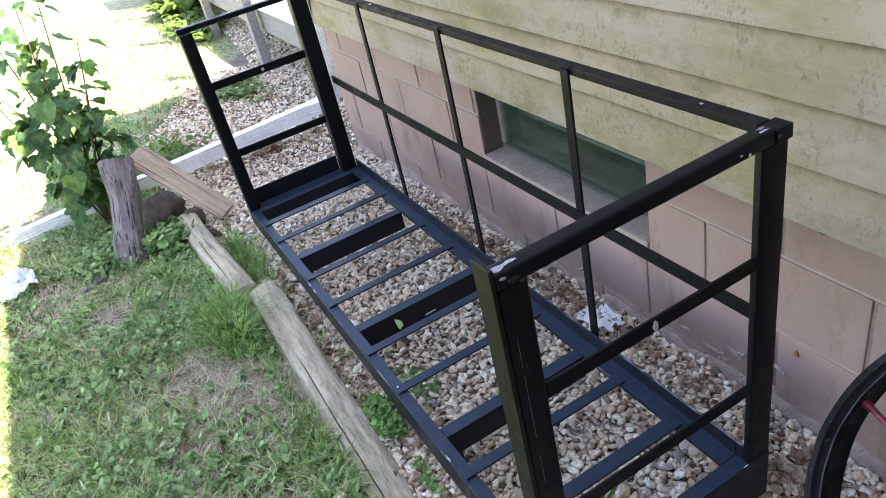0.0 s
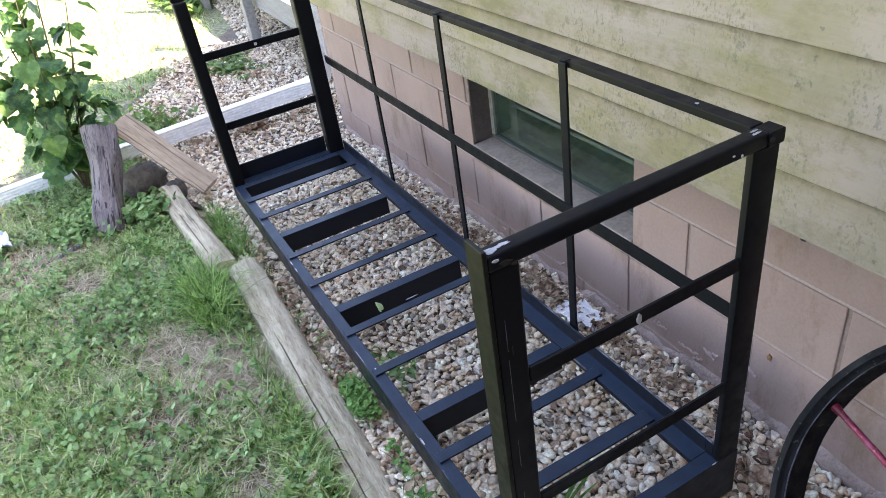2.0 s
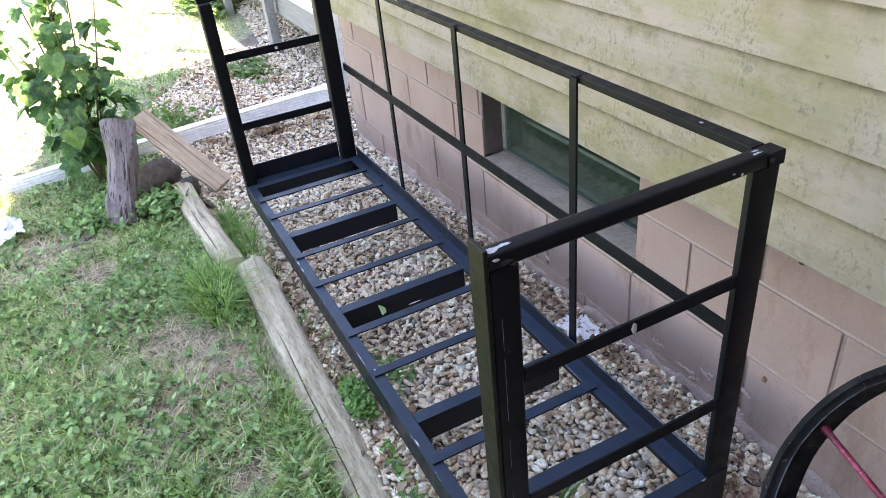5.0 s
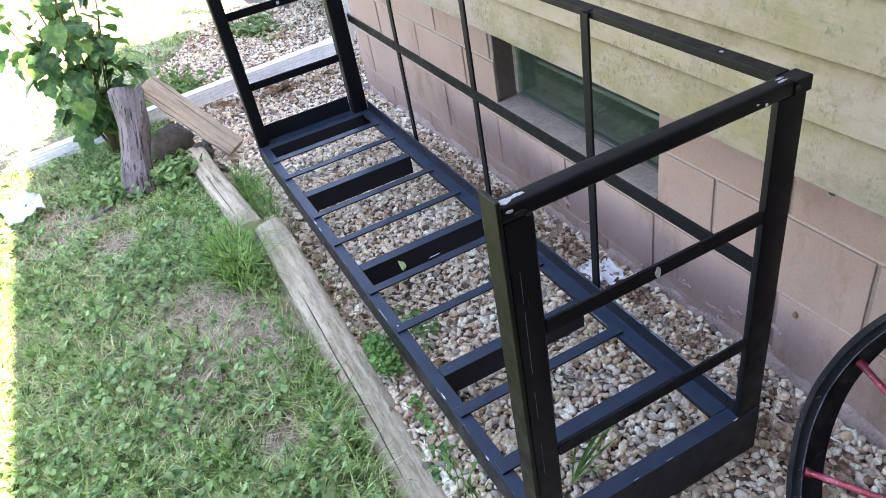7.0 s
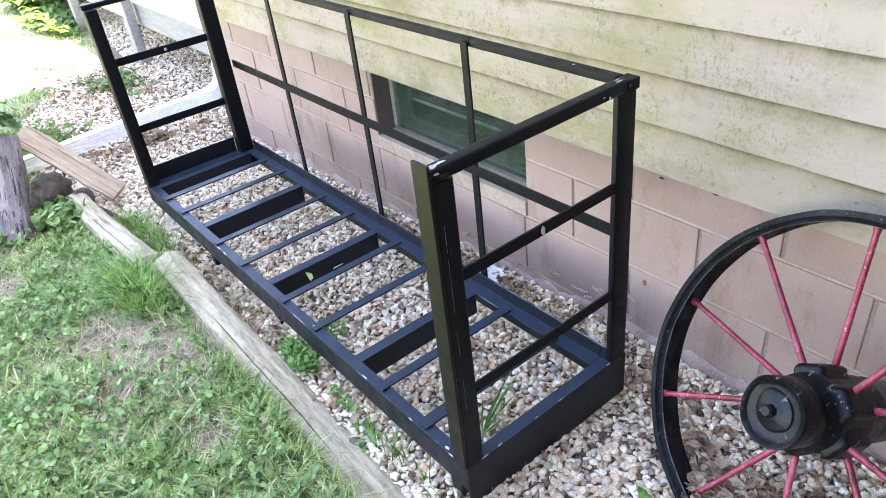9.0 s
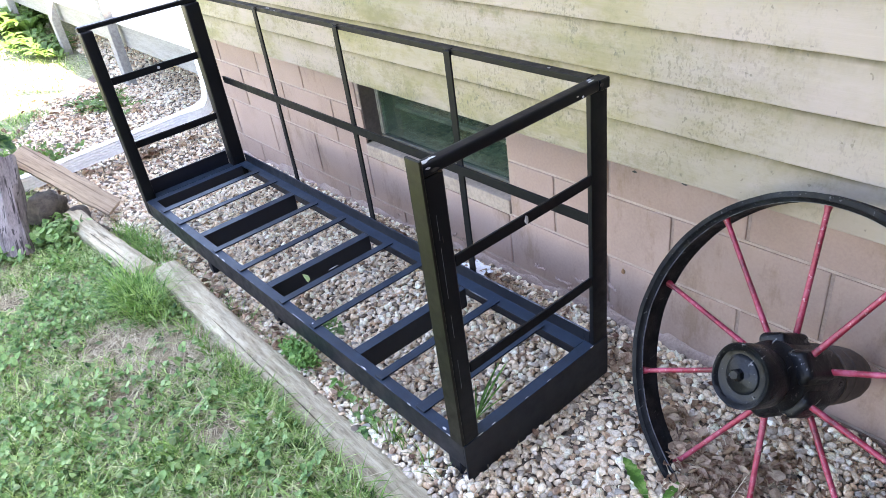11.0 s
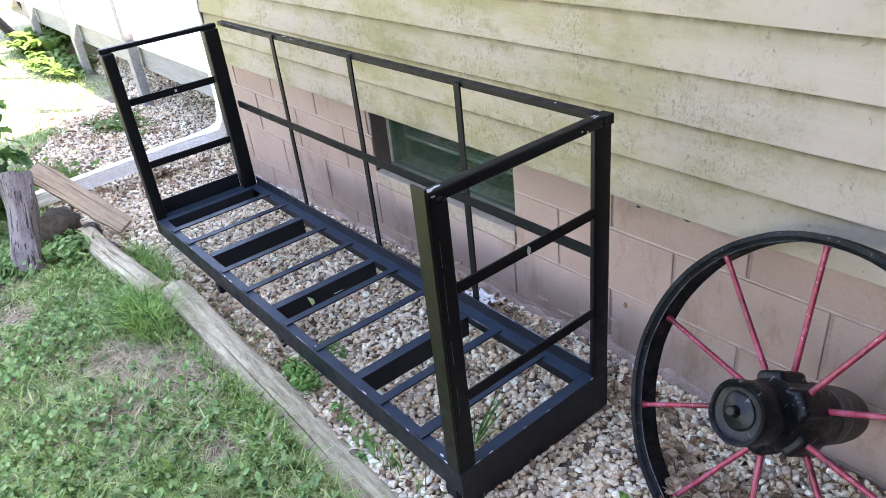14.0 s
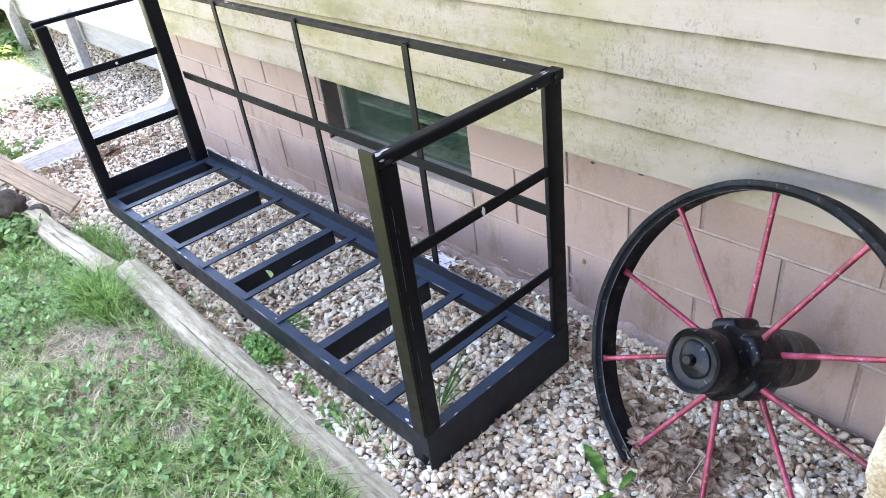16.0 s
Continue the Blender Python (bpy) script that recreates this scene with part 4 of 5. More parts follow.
log_piece()


def split_piece():
    """A split stick of firewood: flat sawn face up, ragged edges, dark far end."""
    a1, b1 = Vector((-0.985, 2.285, 0.352)), Vector((-0.744, 2.018, 0.045))
    a2 = Vector((-1.082, 2.19, 0.312))
    along = (b1 - a1)
    length = along.length
    y = along.normalized()
    x = (a2 - a1)
    x = (x - y * x.dot(y)).normalized()
    z = x.cross(y)
    if z.z < 0:
        z = -z
    bm = bmesh.new()
    rows = []
    width = 0.122
    for i in range(21):
        s = i / 20
        e = 0.008 * noise.noise(Vector((s * 7, 0, 0)))
        e2 = 0.010 * noise.noise(Vector((s * 6, 5, 0)))
        w = width * (1.0 - 0.12 * s)
        th = 0.045 + 0.008 * noise.noise(Vector((s * 4, 9, 0)))
        prof = [(e, 0.0), (w * 0.3, 0.004 + 0.003 * noise.noise(Vector((s * 9, 2, 0)))), (w * 0.65, 0.003), (w + e2, -0.004), (w * 0.86 + e2, -th * 0.8), (w * 0.45, -th), (w * 0.1 + e, -th * 0.7)]
        rows.append([bm.verts.new(a1 + x * u + z * v + y * (s * length + (0.012 * noise.noise(Vector((u * 40, v * 30, 1))) if i in (0, 20) else 0))) for u, v in prof])
    n = 7
    for p, q in zip(rows, rows[1:]):
        for k in range(n):
            bm.faces.new((p[k], p[(k + 1) % n], q[(k + 1) % n], q[k]))
    bm.faces.new(rows[0][::-1])
    bm.faces.new(rows[-1])
    bmesh.ops.recalc_face_normals(bm, faces=bm.faces[:])
    m = Matrix(((x.x, y.x, z.x, a1.x), (x.y, y.y, z.y, a1.y), (x.z, y.z, z.z, a1.z), (0, 0, 0, 1)))
    if m.determinant() < 0:
        m = m @ Matrix.Diagonal((-1, 1, 1, 1))
    bm.transform(m.inverted())
    ob = new("split_firewood", mesh_of("split_firewood", bm, M_SPLIT, 40))
    ob.matrix_world = m
    return tagged(ob, "tan split stick of firewood leaning on stones", "firewood")


split_piece()


def block_stone(name, size, at, seed, turn, label, material=M_STONE, group="", rough=0.07):
    """A squarish quarried stone with knocked-off corners."""
    bm = box(-size[0], size[0], -size[1], size[1], -size[2], size[2])
    bmesh.ops.subdivide_edges(bm, edges=bm.edges[:], cuts=5, use_grid_fill=True)
    for v in bm.verts:
        c = v.co
        far = (abs(c.x) / size[0]) ** 6 + (abs(c.y) / size[1]) ** 6 + (abs(c.z) / size[2]) ** 6
        n = noise.noise(c * 14 + Vector((seed, seed, 0))) + 0.6 * noise.noise(c * 40 + Vector((0, seed, seed)))
        v.co = c * (1.0 - 0.05 * max(0.0, far - 1.0)) * (1 + rough * n)
    bm.transform(Matrix.Translation(at) @ Matrix.Rotation(turn, 4, "Z") @ Matrix.Rotation(0.12, 4, "Y"))
    return solo(name, bm, material, at, label, "stone", "", group, smooth=35)


def place_rock(name, size, at, seed, material, label, category, turn=0.0, rough=0.18, group=""):
    bm = rock(size, seed, rough, 3)
    bm.transform(Matrix.Rotation(turn, 4, "Z"))
    bm.transform(Matrix.Translation(at))
    return solo(name, bm, material, at, label, category, "", group, smooth=60)


place_rock("field_stone", (0.095, 0.075, 0.075), (-1.025, 2.19, 0.065), 3, M_STONE, "rough dark brown stone under the firewood", "stone", 0.6, 0.34)
place_rock("field_stone", (0.055, 0.05, 0.05), (-0.93, 2.07, 0.025), 5, M_STONE, "small grey stone half sunk in weeds", "stone", 1.1)

# a pillar of stacked cream stones past the wheel
lift = 0.0
for n, (sx, sy, sz, x, y) in enumerate(((0.088, 0.128, 0.055, -0.525, -1.305), (0.080, 0.120, 0.048, -0.522, -1.298), (0.082, 0.124, 0.056, -0.520, -1.302), (0.074, 0.122, 0.044, -0.526, -1.296),
                                        (0.078, 0.118, 0.058, -0.520, -1.298), (0.076, 0.124, 0.050, -0.524, -1.300), (0.080, 0.120, 0.054, -0.522, -1.298))):
    lift += sz
    block_stone("limestone_slab", (sx, sy, sz), (x, y, lift + 0.02), 20 + n, 0.05 * (n % 3) - 0.05, "rough cream limestone block stacked in a pillar on gravel", M_LIMESTONE, "pillar of limestone blocks", 0.06)
    lift += sz * 0.97


def ribbed(points, w, h, up_hint):
    """A ribbed rectangular pipe swept through points."""
    outline = []
    ribs = 5
    for sx, sy, ex, ey in ((-w, -h, w, -h), (w, -h, w, h), (w, h, -w, h), (-w, h, -w, -h)):
        for k in range(ribs * 2):
            t = k / (ribs * 2)
            x, y = sx + (ex - sx) * t, sy + (ey - sy) * t
            inset = 0.0025 if k % 2 else 0.0
            outline.append((x * (1 - inset / w), y * (1 - inset / h)))
    bm = bmesh.new()
    pts = [Vector(p) for p in points]
    rings = []
    for i, p in enumerate(pts):
        d = (pts[min(i + 1, len(pts) - 1)] - pts[max(i - 1, 0)]).normalized()
        side = d.cross(up_hint).normalized()
        up = side.cross(d)
        rings.append([bm.verts.new(p + side * u + up * v) for u, v in outline])
    m = len(outline)
    for a, b in zip(rings, rings[1:]):
        for k in range(m):
            bm.faces.new((a[k], a[(k + 1) % m], b[(k + 1) % m], b[k]))
    bmesh.ops.recalc_face_normals(bm, faces=bm.faces[:])
    return bm


downspout = thing("downspout", (0.03, 2.56, 0.0), "white ribbed metal downspout running out across the gravel", "downspout")
HINT = Vector((-0.1, 1, 0.02)).normalized()
part("pipe", ribbed([(0.03, 2.555, 2.8), (0.03, 2.56, 1.6), (0.03, 2.56, 0.27)], 0.034, 0.026, HINT), M_WHITE, downspout, smooth=30)
part("elbow", ribbed([(0.03, 2.56, 0.28), (0.026, 2.575, 0.20), (0.01, 2.61, 0.14), (-0.03, 2.655, 0.10), (-0.09, 2.69, 0.08), (-0.16, 2.71, 0.068)], 0.037, 0.029, HINT), M_WHITE, downspout, smooth=30)
part("extension", ribbed([(-0.12, 2.70, 0.075), (-0.9, 2.705, 0.042), (-1.72, 2.64, 0.024)], 0.037, 0.028, HINT), M_WHITE, downspout, smooth=30)
part("strap", box(-0.008, 0.068, 2.41, 2.60, 1.2, 1.225), M_WHITE, downspout)

# ---- deck behind the house corner ----
deck = thing("deck", (0.6, 4.5, 0.0), "grey stained wooden deck with pale boards and square posts", "deck")
DX, DZ = 0.16, 0.385
part("rim_board", box(DX, DX + 0.04, 2.9, 9.0, DZ - 0.20, DZ - 0.025, 0.003), M_DECK, deck)
part("end_board", box(DX + 0.042, 3.4, 2.9, 2.94, DZ - 0.20, DZ - 0.025, 0.003), M_DECK, deck)
for i in range(26):
    x = DX - 0.025 + i * 0.125
    part("deck_board", box(x, x + 0.119, 2.885, 9.0, DZ - 0.024, DZ, 0.003), M_DECKTOP, deck)
for y in (4.25, 5.85, 7.5):
    part("deck_post", box(DX - 0.095, DX - 0.028, y, y + 0.09, -0.2, 1.35, 0.004), M_DECK, deck)

# an unidentified tan object on dark curved legs, far out on the lawn
cart = thing("tan_legged_object", (0.15, 8.7, 0.0), "unidentified tan object with dark curved legs on the lawn", "cart")
part("tray", box(-0.05, 0.9, 8.5, 9.4, 0.28, 0.95, 0.03, 2), M_TAN, cart, "plain tan box")
for x in (-0.12, 0.22):
    part("leg", tube([(x - 0.16, 8.30, 0.85), (x - 0.08, 8.32, 0.5), (x, 8.36, 0.2), (x + 0.14, 8.42, -0.06)], [0.035, 0.04, 0.05, 0.06], 8), M_BLACK, cart, "dark curved leg", smooth=60)

# ---- litter ----


def crumple(at, radii, turn, seed, fold, ragged, corners=0.0):
    """A crumpled sheet: rings round its middle, an uneven rim, sharp folds."""
    bm = bmesh.new()
    rings, sides = 9, 40
    ca, sa = math.cos(turn), math.sin(turn)

    def spot(u, v):
        x, y = u * radii[0], v * radii[1]
        lift = abs(noise.noise(Vector((u * 1.7 + seed, v * 1.7, seed)))) + 0.5 * abs(noise.noise(Vector((u * 4 + seed, v * 4, 2))))
        x, y = at[0] + ca * x - sa * y, at[1] + sa * x + ca * y
        return (x, y, ground_z(x, y) + at[2] + fold * lift)

    mid = bm.verts.new(spot(0, 0))
    last = None
    for i in range(1, rings + 1):
        row = []
        for k in range(sides):
            a = 2 * math.pi * k / sides
            c, s = math.cos(a), math.sin(a)
            square = 1 / max(abs(c), abs(s)) * 0.82
            rim = (1 - corners) + corners * square + ragged * noise.noise(Vector((c * 2.4 + seed, s * 2.4, seed))) + 0.4 * ragged * noise.noise(Vector((c * 8, s * 8, seed)))
            r = rim * i / rings
            row.append(bm.verts.new(spot(c * r, s * r)))
        for k in range(sides):
            if last is None:
                bm.faces.new((mid, row[k], row[(k + 1) % sides]))
            else:
                bm.faces.new((last[k], row[k], row[(k + 1) % sides], last[(k + 1) % sides]))
        last = row
    out = bmesh.ops.extrude_face_region(bm, geom=bm.faces[:])
    for v in out["geom"]:
        if isinstance(v, bmesh.types.BMVert):
            v.co.z += 0.002
    bmesh.ops.recalc_face_normals(bm, faces=bm.faces[:])
    return bm


solo("torn_paper", crumple((-0.095, 0.305, 0.024), (0.046, 0.070), 0.2, 2.0, 0.020, 0.45), M_PAPER, (-0.10, 0.30, 0.03), "crumpled white paper scrap on gravel by the wall", "paper scrap", smooth=25)
solo("plastic_bag", crumple((-1.700, 2.165, 0.025), (0.095, 0.155), 0.25, 6.0, 0.05, 0.16, 0.8), M_PLASTIC, (-1.700, 2.165, 0.02), "crumpled milky plastic sheet lying on the lawn", "plastic sheet", smooth=25)
chip_bm = rock((0.05, 0.014, 0.007), 8, 0.2, 2)
chip_bm.transform(Matrix.Translation((-1.397, 1.845, 0.03)) @ Matrix.Rotation(0.5, 4, "Z"))
solo("wood_chip", chip_bm, M_BARKLOG, (-1.397, 1.845, 0.03), "small grey wood chip lying in the grass", "wood chip", smooth=50)

# ---- plants ----
RNG = np.random.default_rng(5)


def outline_leaf(points, fold=0.18, curl=0.15):
    """A leaf blade one unit long from its stalk along y, folded on the midrib."""
    bm = bmesh.new()
    right = [(x, y) for x, y in points]
    mid = [bm.verts.new((0, y, 0)) for y in (0.0, 0.33, 0.66, 1.0)]
    for v in mid:
        v.co.z = -curl * v.co.y ** 2
    for s in (1, -1):
        rim = [bm.verts.new((s * x, y, fold * x - curl * max(y, 0) ** 2 - 0.06 * math.sin(9 * y) * x)) for x, y in right]
        loop = [mid[0], *rim, mid[3], mid[2], mid[1]]
        if s < 0:
            loop.reverse()
        f = bm.faces.new(loop)
        bmesh.ops.triangulate(bm, faces=[f])
    return bm


LOBED = [(0.16, -0.10), (0.38, -0.04), (0.46, 0.10), (0.40, 0.22), (0.52, 0.38), (0.50, 0.50), (0.34, 0.52), (0.30, 0.62), (0.33, 0.76), (0.20, 0.80), (0.10, 0.92)]
HEART = [(0.20, -0.12), (0.42, 0.0), (0.52, 0.22), (0.47, 0.45), (0.34, 0.66), (0.18, 0.85)]
LEAF_MESHES = [mesh_of("leaf", outline_leaf(LOBED, f, c), M_LEAF) for f, c in ((0.2, 0.15), (0.35, 0.3), (0.1, 0.4))] + [mesh_of("leaf", outline_leaf(HEART, 0.25, 0.25), M_LEAF)]


def shrub():
    root = thing("sapling", (-1.27, 2.47, 0.0), "leafy green sapling with lobed leaves growing beside the log", "sapling")
    base = Vector((-1.27, 2.47, ground_z(-1.27, 2.47) - 0.01))
    rnd = random.Random(11)
    tips = [(-1.10, 2.50, 1.06), (-1.20, 2.46, 1.0), (-1.36, 2.50, 1.02), (-1.52, 2.52, 0.92), (-1.10, 2.40, 0.62), (-1.24, 2.62, 0.86), (-1.04, 2.56, 0.80), (-1.06, 2.42, 0.40), (-1.30, 2.28, 0.42), (-1.44, 2.45, 0.75)]
    for tip in tips:
        tip = Vector(tip)
        bend = base.lerp(tip, 0.5) + Vector((rnd.uniform(-0.05, 0.05), rnd.uniform(-0.05, 0.05), 0.10))
        pts = [base * (1 - t) ** 2 + bend * 2 * t * (1 - t) + tip * t * t for t in [k / 9 for k in range(10)]]
        part("stem", tube(pts, [0.0055 * (1 - 0.075 * k) for k in range(10)], 6), M_STEM, root, smooth=60)
        for k in range(24):
            t = rnd.uniform(0.15, 1.0)
            p = base * (1 - t) ** 2 + bend * 2 * t * (1 - t) + tip * t * t
            a = rnd.uniform(0, 6.28)
            reach = rnd.uniform(0.02, 0.12) * (1.15 - 0.5 * t)
            p = p + Vector((math.cos(a) * reach, math.sin(a) * reach, rnd.uniform(-0.03, 0.03)))
            if p.z < 0.16:
                continue
            size = rnd.uniform(0.056, 0.106) * (1.15 - 0.40 * t)
            ob = new("leaf", rnd.choice(LEAF_MESHES))
            ob.parent = root
            tilt = rnd.uniform(0.15, 1.1)
            ob.matrix_basis = Matrix.Translation(p - Vector(root.location)) @ Matrix.Rotation(a - math.pi / 2, 4, "Z") @ Matrix.Rotation(-tilt, 4, "X") @ Matrix.Rotation(rnd.uniform(-0.4, 0.4), 4, "Y") @ Matrix.Diagonal((size * 1.15, size, size, 1))
    return root


shrub()


def scatter_flat(n, region, keep=None):
    """Random places in a plan rectangle, thinned by keep(x, y)."""
    x0, x1, y0, y1 = region
    out = []
    while len(out) < n:
        x, y = RNG.uniform(x0, x1), RNG.uniform(y0, y1)
        if keep is None or keep(x, y):
            out.append((x, y))
    return out


def blades(name, spots, heights, width, lean, material, label, category, z_of=ground_z):
    """Grass: each blade is a bent, tapering strip."""
    n = len(spots)
    xy = np.array(spots)
    base = np.array([z_of(x, y) for x, y in spots]) - 0.008
    h = RNG.uniform(heights[0], heights[1], n)
    a = RNG.uniform(0, 2 * np.pi, n)
    l = RNG.uniform(lean[0], lean[1], n)
    wd = RNG.uniform(width[0], width[1], n)
    tw = a + RNG.uniform(-0.6, 0.6, n) + np.pi / 2
    levels = np.array([0.0, 0.4, 0.75, 1.0])
    taper = np.array([1.0, 0.85, 0.55, 0.06])
    verts = np.zeros((n, 8, 3))
    for i, (s, t) in enumerate(zip(levels, taper)):
        out = h * l * s ** 1.8
        up = h * (s - 0.45 * l * s ** 2.2)
        cx, cy, cz = xy[:, 0] + np.cos(a) * out, xy[:, 1] + np.sin(a) * out, base + np.maximum(up, 0.004)
        for k, sgn in ((0, -1), (1, 1)):
            verts[:, 2 * i + k, 0] = cx + np.cos(tw) * wd * t * sgn
            verts[:, 2 * i + k, 1] = cy + np.sin(tw) * wd * t * sgn
            verts[:, 2 * i + k, 2] = cz
    quads = np.array([[0, 1, 3, 2], [2, 3, 5, 4], [4, 5, 7, 6]])
    faces = (quads[None] + 8 * np.arange(n)[:, None, None]).reshape(-1, 4)
    return joined(name, verts.reshape(-1, 3).tolist(), faces.tolist(), material, label, category)


def leaflets(name, spots, sizes, lift, material, label, category, count=3, heart=False):
    """Low broad leaves in clusters, each leaflet a small cupped disc."""
    verts, faces = [], []
    for x, y in spots:
        z = ground_z(x, y) + RNG.uniform(*lift)
        r = RNG.uniform(*sizes)
        a0 = RNG.uniform(0, 6.28)
        tx, ty = RNG.uniform(-0.85, 0.85, 2)
        for k in range(count):
            a = a0 + k * 2 * math.pi / count + RNG.uniform(-0.2, 0.2)
            d = 0.95 * r if count > 1 else 0.0
            cx, cy = x + math.cos(a) * d, y + math.sin(a) * d
            b = len(verts)
            droop = RNG.uniform(-0.5, 0.25)
            roll = RNG.uniform(-0.5, 0.5)
            long = RNG.uniform(1.0, 1.35) if count > 1 else RNG.uniform(0.9, 1.25)
            verts.append((cx, cy, z + (cx - x) * tx + (cy - y) * ty - 0.18 * r))
            for j, s in enumerate((1.08, 1.02, 0.98, 0.92, 0.55, 0.92, 0.98, 1.02) if heart else (1, 1, 1, 1, 1, 1, 1, 1)):
                t = j * 2 * math.pi / 8
                u, v = math.cos(t) * r * s * long, math.sin(t) * r * s * RNG.uniform(0.85, 1.05)
                px, py = cx + math.cos(a) * u - math.sin(a) * v, cy + math.sin(a) * u + math.cos(a) * v
                verts.append((px, py, z + (px - x) * tx + (py - y) * ty + droop * max(0.0, u) + roll * v))
            faces += [(b, b + 1 + j, b + 1 + (j + 1) % 8) for j in range(8)]
    return joined(name, verts, faces, material, label, category)


def rosettes(name, spots, sizes, material, label, category, count=7, lift=0.45, thin=0.28):
    """Weeds with long leaves spread from one root."""
    verts, faces = [], []
    for x, y in spots:
        z = ground_z(x, y)
        size = RNG.uniform(*sizes)
        for k in range(count):
            a = 2 * math.pi * k / count + RNG.uniform(-0.4, 0.4)
            s = size * RNG.uniform(0.6, 1.1)
            rise = lift * RNG.uniform(0.4, 1.2)
            b = len(verts)
            ca, sa = math.cos(a), math.sin(a)
            for t, w in ((0.02, 0.12), (0.3, 0.55), (0.6, 1.0), (0.85, 0.6), (1.0, 0.05)):
                px, py, pz = x + ca * s * t, y + sa * s * t, z + s * (rise * t - 0.5 * rise * t * t * 1.4) + 0.004
                ww = w * thin * s * 0.6
                verts += [(px - sa * ww, py + ca * ww, pz + 0.15 * ww), (px, py, pz - 0.1 * ww), (px + sa * ww, py - ca * ww, pz + 0.15 * ww)]
            for i in range(4):
                for j in range(2):
                    q = b + 3 * i + j
                    faces.append((q, q + 1, q + 4, q + 3))
    return joined(name, verts, faces, material, label, category)


def lush(x, y, shift=0.0):
    """How thick the lawn stands here, 0 to 1; bare patches near the timber."""
    v = 0.5 + 0.9 * noise.noise(Vector((x * 1.7 + shift, y * 1.7, 0.3))) + 0.5 * noise.noise(Vector((x * 5 + shift, y * 5, 2)))
    for bx, by, br in ((-1.12, 0.92, 0.14), (-1.0, 0.70, 0.10), (-1.55, 1.95, 0.10), (-1.10, 0.22, 0.10), (-1.35, 1.55, 0.1)):
        d = math.hypot(x - bx, y - by) / br
        v -= 0.75 * max(0.0, 1.15 - d)
    return v


def on_lawn(x, y):
    edge = -0.900 - 0.026 * (1.25 - y) if y < 1.25 else -0.96 - min((y - 1.25) * 0.06, 0.4)
    return x < edge + 0.02 * noise.noise(Vector((0, y * 6, 0)))


def thick(x, y):
    return on_lawn(x, y) and RNG.random() < lush(x, y)


blades("lawn_grass", scatter_flat(70000, (-2.35, -0.87, -0.45, 2.7), thick), (0.016, 0.075), (0.0011, 0.0034), (0.4, 1.7), M_GRASS, "short patchy green lawn grass", "grass")
blades("lawn_grass", scatter_flat(26000, (-4.2, -0.95, -1.85, -0.45)), (0.02, 0.06), (0.0014, 0.0028), (0.4, 1.4), M_GRASS, "short lawn grass beside the timber", "grass")
blades("dry_grass", scatter_flat(24000, (-2.35, -0.87, -0.45, 2.7), lambda x, y: on_lawn(x, y) and RNG.random() < 1.15 - lush(x, y)), (0.02, 0.070), (0.0007, 0.0016), (1.0, 1.9), M_STRAW, "straw coloured dead grass lying in bare patches", "dry grass")
blades("lawn_grass", scatter_flat(16000, (-6.0, -0.95, 2.3, 9.0), lambda x, y: x < -0.9 - min(max(y - 3.0, 0) * 0.0, 0.3)), (0.03, 0.075), (0.0018, 0.0035), (0.3, 1.2), M_GRASS, "sunlit lawn grass away from the house", "grass")
blades("lawn_grass", scatter_flat(9000, (-5.0, -2.3, -0.5, 2.7)), (0.03, 0.07), (0.0016, 0.003), (0.3, 1.2), M_GRASS, "sunlit lawn grass beyond the house shadow", "grass")
leaflets("clover", scatter_flat(1700, (-2.35, -0.96, -0.45, 2.6), lambda x, y: on_lawn(x, y) and RNG.random() < lush(x, y, 4.0) - 0.12), (0.0040, 0.0095), (0.010, 0.042), M_CLOVER, "low clover leaves through the lawn", "clover", 3, True)
leaflets("ground_weeds", scatter_flat(9000, (-2.3, -0.93, -0.45, 2.6), lambda x, y: on_lawn(x, y) and RNG.random() < 1.7 * lush(x, y, 9.0) - 0.65), (0.0034, 0.0100), (0.010, 0.050), M_CLOVER, "round-leaved creeping weeds in the lawn", "weeds", 1, True)
rosettes("lawn_weeds", scatter_flat(120, (-2.3, -1.0, -0.4, 2.4), on_lawn), (0.025, 0.055), M_CLOVER, "broad-leaved weeds flat in the lawn", "weeds", 7, 0.4, 0.42)

# clumps with a place of their own
def clump(cx, cy, rx, ry, n):
    out = []
    while len(out) < n:
        u, v = RNG.normal(0, 0.5, 2)
        if u * u + v * v < 1.2:
            out.append((cx + u * rx, cy + v * ry))
    return out


blades("grass_tuft", clump(-1.015, 1.08, 0.070, 0.20, 520), (0.08, 0.21), (0.0012, 0.0026), (0.5, 1.3), M_TUFT, "tall green grass tuft against the timber", "grass tuft")
blades("grass_tuft", clump(-0.83, 1.56, 0.055, 0.30, 900), (0.04, 0.11), (0.001, 0.002), (0.4, 1.2), M_TUFT, "loose grass growing between timber and rack", "grass tuft")
blades("grass_tuft", clump(-0.958, 0.42, 0.022, 0.70, 620), (0.03, 0.085), (0.001, 0.002), (0.4, 1.1), M_TUFT, "grass fringe leaning on the timber", "grass tuft")
tuft_spots = []
for cx, cy in scatter_flat(75, (-2.0, -0.96, -0.4, 2.3), on_lawn):
    if lush(cx, cy) > 0.2:
        tuft_spots += clump(cx, cy, RNG.uniform(0.03, 0.07), RNG.uniform(0.03, 0.08), int(RNG.uniform(25, 70)))
blades("lawn_tufts", [p for p in tuft_spots if on_lawn(*p)], (0.035, 0.105), (0.0011, 0.0023), (0.5, 1.5), M_TUFT, "longer green grass clumps through the lawn", "grass")
